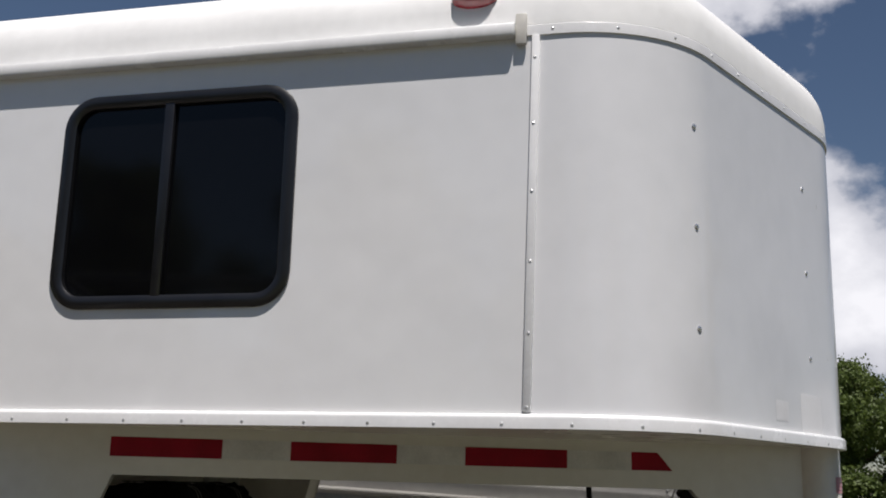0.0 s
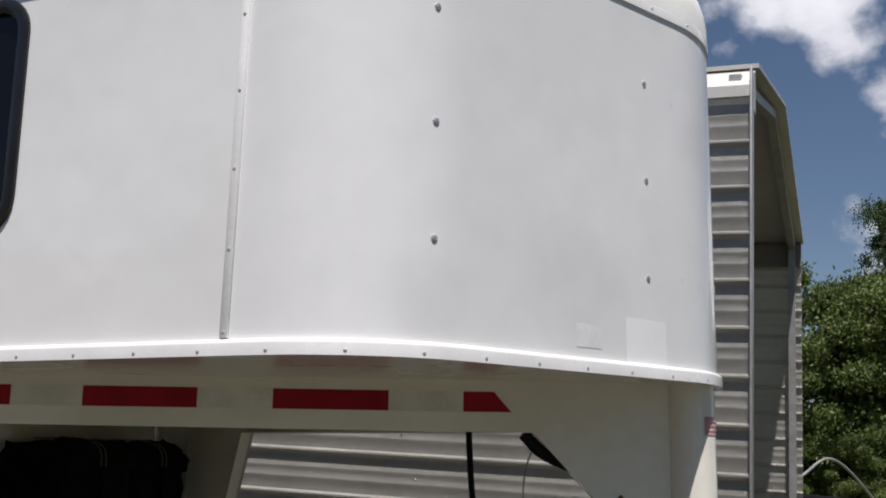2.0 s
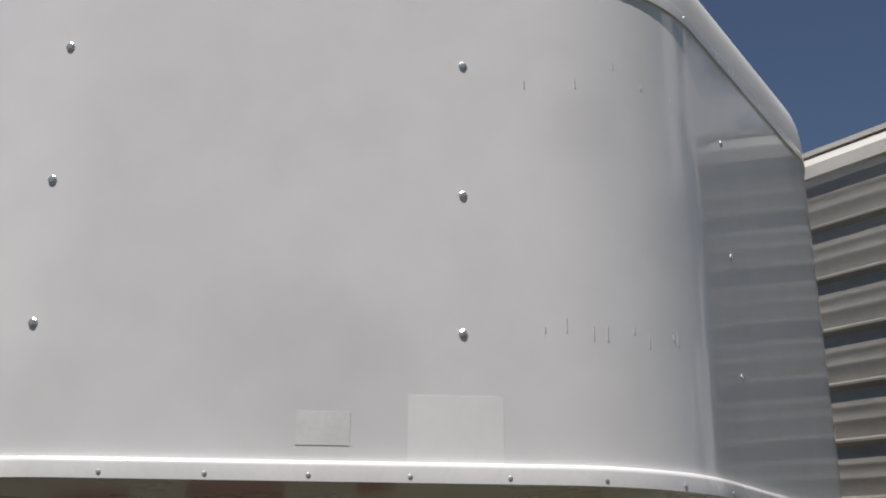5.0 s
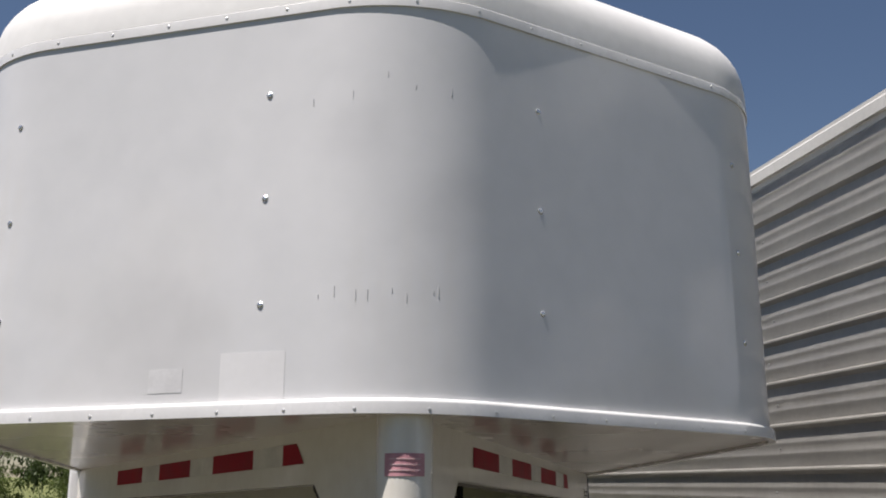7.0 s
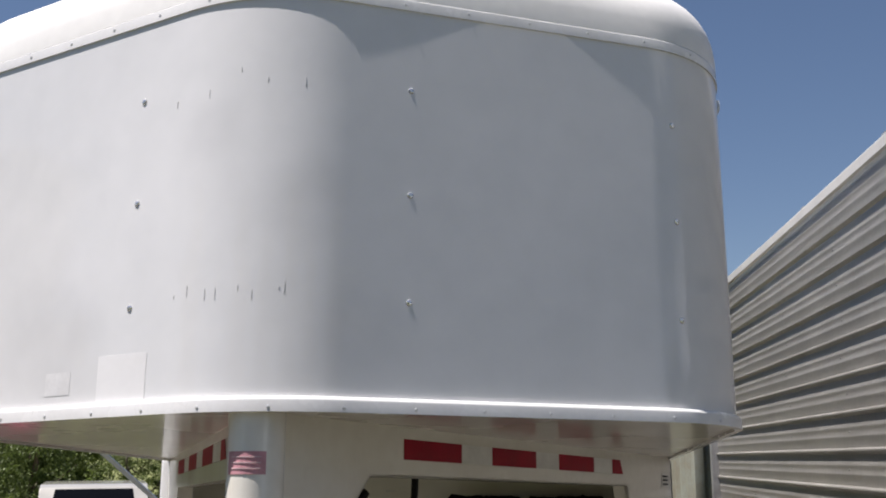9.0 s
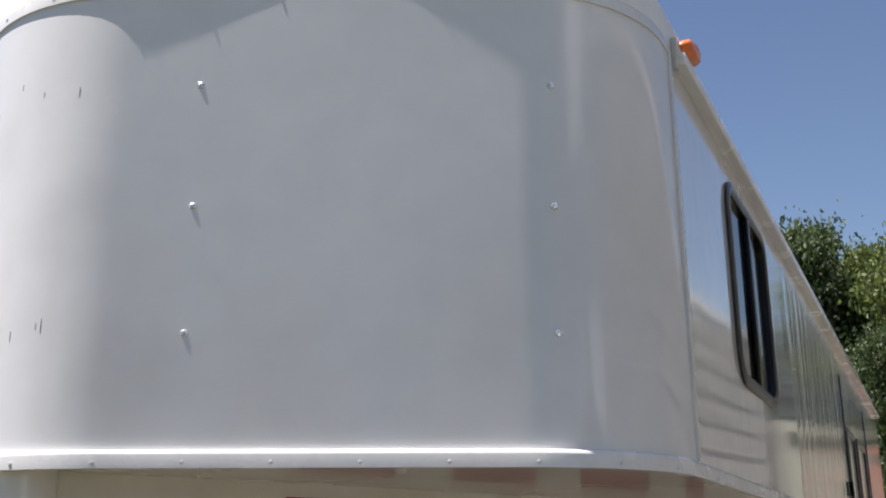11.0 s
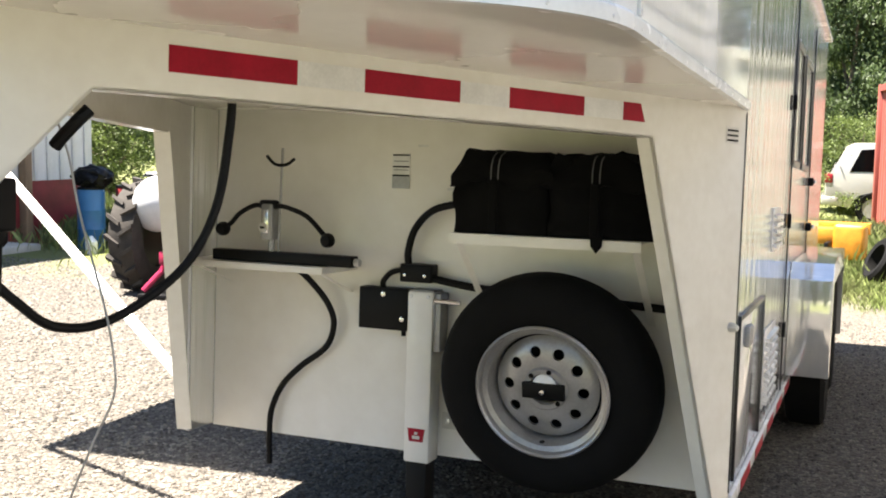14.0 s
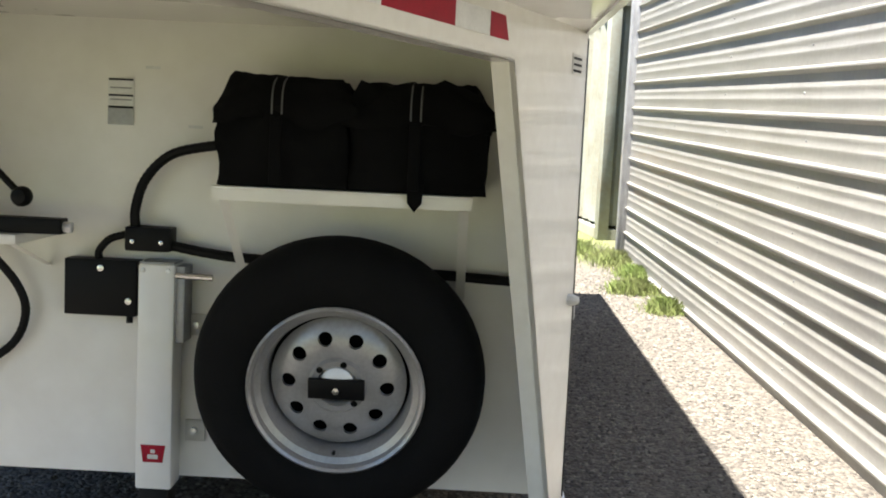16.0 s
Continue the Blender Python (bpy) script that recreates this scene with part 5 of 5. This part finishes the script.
def estate_car(at, label, paint):
    car = thing("car", label, "car", at)
    side = [(0.0, 0.42), (0.02, 0.95), (0.10, 1.02), (0.42, 1.62), (0.60, 1.70), (2.30, 1.72), (2.55, 1.66), (3.30, 1.08), (4.30, 0.95), (4.50, 0.72), (4.52, 0.40), (4.05, 0.34), (3.95, 0.62), (3.60, 0.72), (3.28, 0.62), (3.18, 0.32), (1.42, 0.32), (1.32, 0.62), (1.0, 0.72), (0.66, 0.62), (0.56, 0.34)]
    body = part("body", slab([(x, 0.0, z) for x, z in side], (0, 1, 0), 1.75, 0.03), paint, car, "pale body")
    for w_ in ([(0.50, 1.10), (0.72, 1.56), (1.30, 1.60), (1.30, 1.10)], [(1.38, 1.10), (1.38, 1.60), (2.20, 1.62), (2.20, 1.10)], [(2.28, 1.10), (2.28, 1.60), (2.48, 1.56), (3.02, 1.10)]):
        part("side_window", slab([(x, -0.004, z) for x, z in w_], (0, 1, 0), 0.01), GLASS, body, "dark side window")
    part("rear_window", slab([(0.085, 0.2, 1.06), (0.085, 1.55, 1.06), (0.39, 1.5, 1.58), (0.39, 0.25, 1.58)], (-1, 0, 0.4), 0.01), GLASS, body)
    part("tail_lamp", box(-0.012, 0.16, -0.012, 0.14, 0.86, 1.06, 0.02), REDLENS, body, "red tail lamp")
    part("bumper", box(-0.06, 0.30, -0.02, 1.77, 0.40, 0.58, 0.03), paint, body)
    for x in (0.99, 3.62):
        for y in (0.10, 1.65):
            wh = part("wheel", lathe([(0.20, -0.10), (0.31, -0.11), (0.34, -0.08), (0.34, 0.08), (0.31, 0.11), (0.20, 0.10)], 30, "Y", (x, y, 0.34), closed=True), RUBBER, car, "black tyre")
            part("rim", lathe([(0.21, -0.09), (0.18, -0.06), (0.06, -0.05), (0.0001, -0.07)], 20, "Y", (x, y, 0.34)), SILVER, wh)
    return car


suv = estate_car(pose(0.50, 20.6, GZ, 0, 0, 4), "pale silver sport utility car parked on the grass", CARWHITE)
suv.scale = (0.87, 0.92, 0.92)
low_car = estate_car(FAR @ pose(-5.75, 14.4, 0, 0, 0, 114), "white car parked beyond the yard", CARWHITE)
low_car.scale = (1.0, 1.03, 0.69)
estate_car(pose(13.2, -6.8, GZ, 0, 0, 95), "white vehicle parked at the edge of the yard", CARWHITE)


def container(at, w_, d_, h_, paint, label):
    """A ribbed shipping container."""
    c = thing("shipping_container", label, "container", at)

    def ribbed(p, q):
        p, q = Vector(p), Vector(q)
        run = (q - p).length
        t = (q - p).normalized()
        out = Vector((t.y, -t.x, 0))
        rows = []
        k = 0.0
        while k < run - 0.24:
            for u, dd in ((0.0, 0.0), (0.07, 0.0), (0.115, 0.036), (0.185, 0.036)):
                rows.append([tuple(p + t * (k + u) + out * (dd - 0.036) + Vector((0, 0, z_))) for z_ in (0.15, h_ - 0.10)])
            k += 0.23
        rows.append([tuple(q - out * 0.036 + Vector((0, 0, z_))) for z_ in (0.15, h_ - 0.10)])
        return strip(rows)
    cs = [(0, 0, 0), (w_, 0, 0), (w_, d_, 0), (0, d_, 0)]
    for k in range(4):
        part("ribbed_wall", ribbed(cs[k], cs[(k + 1) % 4]), paint, c, angle=20)
    for x, y in ((0, 0), (w_, 0), (w_, d_), (0, d_)):
        part("corner_post", box(x - 0.06, x + 0.06, y - 0.06, y + 0.06, 0.0, h_, 0.01), paint, c)
    for a, b in zip(cs, cs[1:] + cs[:1]):
        for z_ in (0.0, h_ - 0.12):
            part("rail", box(min(a[0], b[0]) - 0.05, max(a[0], b[0]) + 0.05, min(a[1], b[1]) - 0.05, max(a[1], b[1]) + 0.05, z_ + 0.005, z_ + 0.115) if min(abs(a[0] - b[0]), abs(a[1] - b[1])) < 1e-6 else box(0, 1, 0, 1, 0, 1), paint, c)
    part("top", box(0.06, w_ - 0.06, 0.06, d_ - 0.06, h_ - 0.06, h_ - 0.03), paint, c)
    return c


container(pose(2.20, 11.0, GZ, 0, 0, 11), 2.44, 2.9, 2.59, PALEGREEN, "pale weathered shipping container with rust stains")
container(pose(1.95, 16.3, GZ, 0, 0, 10), 2.44, 3.0, 2.59, REDBOX, "faded red shipping container")

tyre_ob = thing("old_tyre", "worn black tyre leaning on the container", "tyre", pose(1.52, 11.75, GZ + 0.25, 0, 26, 20))
part("tread", lathe([(0.17, -0.08), (0.23, -0.09), (0.265, -0.06), (0.27, 0), (0.265, 0.06), (0.23, 0.09), (0.17, 0.08)], 36, "X", closed=True), RUBBER, tyre_ob)
fork = thing("farm_implement", "orange-yellow farm implement standing in the grass", "implement", pose(0.42, 13.2, GZ, 0, 0, -8))
part("beam", box(-0.2, 0.95, 0.10, 0.22, 0.42, 0.56, 0.01), ORANGE, fork)
part("bucket", box(-0.15, 0.62, -0.18, 0.10, 0.30, 0.50, 0.02), ORANGE, fork, "orange box body")
part("cover", box(0.56, 0.94, -0.22, 0.08, 0.12, 0.56, 0.05, 3), ORANGE, fork, "rounded orange cover")
for x in (-0.16, 0.18, 0.50):
    part("tine", box(x, x + 0.05, -0.42, -0.18, 0.26, 0.34, 0.01), BLACK, fork)
    part("shank", box(x, x + 0.08, 0.0, 0.08, 0.0, 0.42, 0.01), ORANGE, fork)


def quad_bike(at):
    """A parked four-wheeled utility bike, dark, with racks."""
    q = thing("utility_quad", "dark four-wheeled utility quad parked on the grass", "quad", at)
    for x in (-0.55, 0.55):
        for y in (-0.38, 0.38):
            w_ = part("tyre", lathe([(0.14, -0.10), (0.26, -0.11), (0.29, -0.06), (0.29, 0.06), (0.26, 0.11), (0.14, 0.10)], 24, "Y", (x, y, 0.29), closed=True), RUBBER, q)
            part("rim", lathe([(0.15, -0.08), (0.05, -0.05), (0.0001, -0.06)], 16, "Y", (x, y, 0.29), cap=False), SILVER, w_)
    part("chassis", box(-0.75, 0.75, -0.20, 0.20, 0.32, 0.58, 0.05, 3), BLACK, q)
    for x in (-0.62, 0.58):
        part("mudguard", box(x - 0.34, x + 0.34, -0.48, 0.48, 0.60, 0.70, 0.04, 3), BLACK, q)
        r_ = part("rack", tube([(x - 0.28, -0.35, 0.80), (x + 0.28, -0.35, 0.80), (x + 0.28, 0.35, 0.80), (x - 0.28, 0.35, 0.80)], 0.014, 8, closed=True), STEEL, q)
        for y in (-0.2, 0.0, 0.2):
            part("rack_bar", tube([(x - 0.28, y, 0.80), (x + 0.28, y, 0.80)], 0.010, 8), STEEL, r_)
    part("seat", box(-0.40, 0.20, -0.15, 0.15, 0.66, 0.84, 0.05, 3), FABRIC, q)
    part("handlebar", tube(smooth_line([(0.22, -0.36, 1.04), (0.34, -0.20, 1.00), (0.36, 0.20, 1.00), (0.22, 0.36, 1.04)], 5), 0.015), STEEL, q)
    part("steering_post", tube([(0.46, 0, 0.65), (0.36, 0, 1.0)], 0.02), STEEL, q)


quad_bike(pose(11.6, 0.75, GZ, 0, 0, 80) @ Matrix.Scale(1.3, 4))

# ---- yard to the left ----
slabo = thing("concrete_pad", "pale concrete pad edge beside the gravel", "slab", FAR)
part("pad", box(-12.0, -7.75, 4.4, 8.75, -0.05, 0.08, 0.02), CONCRETE, slabo)


def drum(x, y, r, h, paint, label, z0=0.0):
    d = thing("barrel", label, "barrel", FAR @ Matrix.Translation((x, y, z0)))
    part("shell", lathe([(r * 0.94, 0), (r, 0.02), (r, h * 0.32), (r * 1.03, h * 0.335), (r, h * 0.35), (r, h * 0.64), (r * 1.03, h * 0.655), (r, h * 0.67), (r, h - 0.03), (r * 0.95, h)], 30, "Z"), paint, d)
    part("lid", lathe([(r * 0.98, h), (r, h + 0.015), (r * 0.98, h + 0.03), (0.0001, h + 0.02)], 30, "Z"), BLACK, d)
    return d


blue = drum(-7.40, 9.22, 0.165, 0.72, BLUE, "blue plastic barrel with a dark lid standing on the gravel")
sack = thing("plastic_sack", "crumpled black plastic sack on the blue barrel", "sack", FAR)
bm = bmesh.new()
bmesh.ops.create_icosphere(bm, subdivisions=4, radius=1.0)
for v in bm.verts:
    q = noise.noise_vector(v.co * 2.2) * 0.28 + noise.noise_vector(v.co * 6.0) * 0.12
    v.co = Vector((-7.40 + 0.24 * (v.co.x + q.x), 9.26 + 0.24 * (v.co.y + q.y), 0.86 + 0.15 * (v.co.z + q.z)))
part("bag", bm, BLACK, sack, angle=60)
drum(-7.06, 9.52, 0.165, 0.74, REDDRUM, "dark red steel barrel standing behind the blue one")
bench = thing("work_bench", "dark bench with an orange-tan board top beside the barrels", "bench", FAR @ pose(-6.80, 9.75, 0, 0, 0, 26))
part("body", box(0.05, 1.35, 0.05, 0.75, 0.0, 0.74, 0.01), BLACK, bench)
part("top_board", box(0.0, 1.4, 0.0, 0.8, 0.74, 0.80, 0.008), WOOD, bench, "orange-tan board")
crate = thing("storage_bin", "pale grey bin on the concrete pad", "bin", FAR @ pose(-8.35, 7.55, 0.08, 0, 0, 82))
part("bin", box(0, 0.9, 0, 0.6, 0.0, 0.5, 0.03), CONCRETE, crate)
part("lid", box(-0.03, 0.93, -0.03, 0.63, 0.5, 0.56, 0.02), BLACK, crate)
blk = thing("stacked_gear", "dark covered gear on the pad", "gear", FAR @ pose(-10.6, 6.6, 0.08, 0, 0, 80))
part("cover", box(0, 1.0, 0.65, 1.4, 0.0, 1.15, 0.12, 3), FABRIC, blk)

barn = thing("white_metal_barn", "white metal-sided open barn with red lower band", "building", FAR @ pose(-8.25, 0, 0))
bw = part("front_wall", box(-0.10, -0.02, 8.70, 10.25, 0.80, 3.1), SHEETW, barn)
for k in range(7):
    part("siding_rib", box(-0.02, 0.006, 8.74 + k * 0.225, 8.80 + k * 0.225, 0.80, 3.1, 0.006), SHEETW, bw)
part("lower_band", box(-0.11, -0.015, 8.70, 10.25, 0.0, 0.80), REDDRUM, barn, "dark red lower band")
part("side_wall", box(-6.0, -0.10, 10.17, 10.25, 0.0, 3.1), SHEETW, barn)
part("rear_wall", box(-6.08, -6.0, 4.2, 10.25, 0.0, 3.1), SHEETW, barn)
part("side_wall", box(-6.0, 0.0, 4.2, 4.28, 0.0, 3.1), SHEETW, barn)
part("partition", box(-6.0, -0.10, 8.66, 8.70, 0.0, 3.1), SHEETW, barn)
part("barn_roof", slab([(0.35, 4.0, 3.1), (0.35, 10.45, 3.1), (-6.3, 10.45, 4.0), (-6.3, 4.0, 4.0)], (0, 0, 1), 0.04), GALV, barn)
for y in (4.35, 8.92):
    part("post", box(0.006, 0.12, y, y + 0.11, 0.0, 3.08, 0.006), WOOD, barn, "weathered wooden post")


def tractor():
    """An old machine: a lugged wheel under a rounded white fender, on a red frame."""
    t = thing("farm_machine", "old red farm machine with lugged tyre and white fender", "machine", FAR @ pose(-4.64, 6.78, 0, 0, 0, 9) @ Matrix.Scale(0.95, 4))
    w_ = part("tyre", lathe([(0.30, -0.12), (0.42, -0.14), (0.50, -0.12), (0.52, 0), (0.50, 0.12), (0.42, 0.14), (0.30, 0.12)], 40, "X", (0, 0, 0.52), closed=True), DUSTY, t)
    for k in range(34):
        a = 2 * math.pi * k / 34
        c_, s_ = math.cos(a), math.sin(a)
        lug = box(-0.135, 0.0, -0.018, 0.018, 0.49, 0.545) if k % 2 else box(0.0, 0.135, -0.018, 0.018, 0.49, 0.545)
        for v in lug.verts:
            y, z = v.co.y + 0.08 * abs(v.co.x) / 0.13, v.co.z
            v.co.y, v.co.z = y * c_ - z * s_, 0.52 + y * s_ + z * c_
        part("lug", lug, DUSTY, w_)
    part("rim", lathe([(0.31, 0.08), (0.28, 0.0), (0.08, -0.03), (0.0001, -0.01)], 24, "X", (0, 0, 0.52)), BLACK, w_, "dark recessed rim")
    rows = []
    for k in range(15):
        a = radians(78 + 80 * k / 14)
        y, z = -math.cos(a) * 0.60, 0.52 + math.sin(a) * 0.60
        y2, z2 = -math.cos(a) * 0.57, 0.52 + math.sin(a) * 0.57
        rows.append([(0.05, y, z), (0.42, y, z), (0.45, y2, z2), (0.02, y2, z2), (0.05, y, z)])
    part("fender", strip(rows), HOODM, t, "rounded white fender")
    hood = bmesh.new()
    bmesh.ops.create_uvsphere(hood, u_segments=24, v_segments=14, radius=1.0)
    for v in hood.verts:
        v.co = Vector((0.24 + v.co.x * 0.26, -0.16 + v.co.y * (0.30 if v.co.z > 0 else 0.30 * (1 + 0.45 * v.co.z)) + 0.10 * min(v.co.z, 0), 0.84 + v.co.z * 0.26))
    part("hood", hood, HOODM, t, "rounded white hood", 80)
    part("frame", box(0.34, 0.46, -0.42, 0.9, 0.30, 0.42, 0.01), MAGENTA, t)
    part("frame", box(0.46, 0.54, -0.40, -0.32, 0.05, 0.46, 0.01), MAGENTA, t)
    part("brace", tube([(0.24, -0.52, 0.07), (0.38, -0.45, 0.24), (0.44, -0.42, 0.50)], 0.028), MAGENTA, t)
    part("skid", box(0.22, 0.75, -0.60, -0.10, 0.0, 0.05, 0.01), BLACK, t)
    part("engine", box(0.30, 0.80, -0.15, 0.5, 0.30, 0.80, 0.05), MAGENTA, t)


tractor()
jug = thing("plastic_jug", "white plastic jug on the grass by the barrels", "jug", FAR @ pose(-7.0, 8.75, 0))
part("jug_body", lathe([(0.06, 0), (0.07, 0.02), (0.07, 0.14), (0.03, 0.19), (0.02, 0.21), (0.0001, 0.21)], 18, "Z"), RAIL, jug)
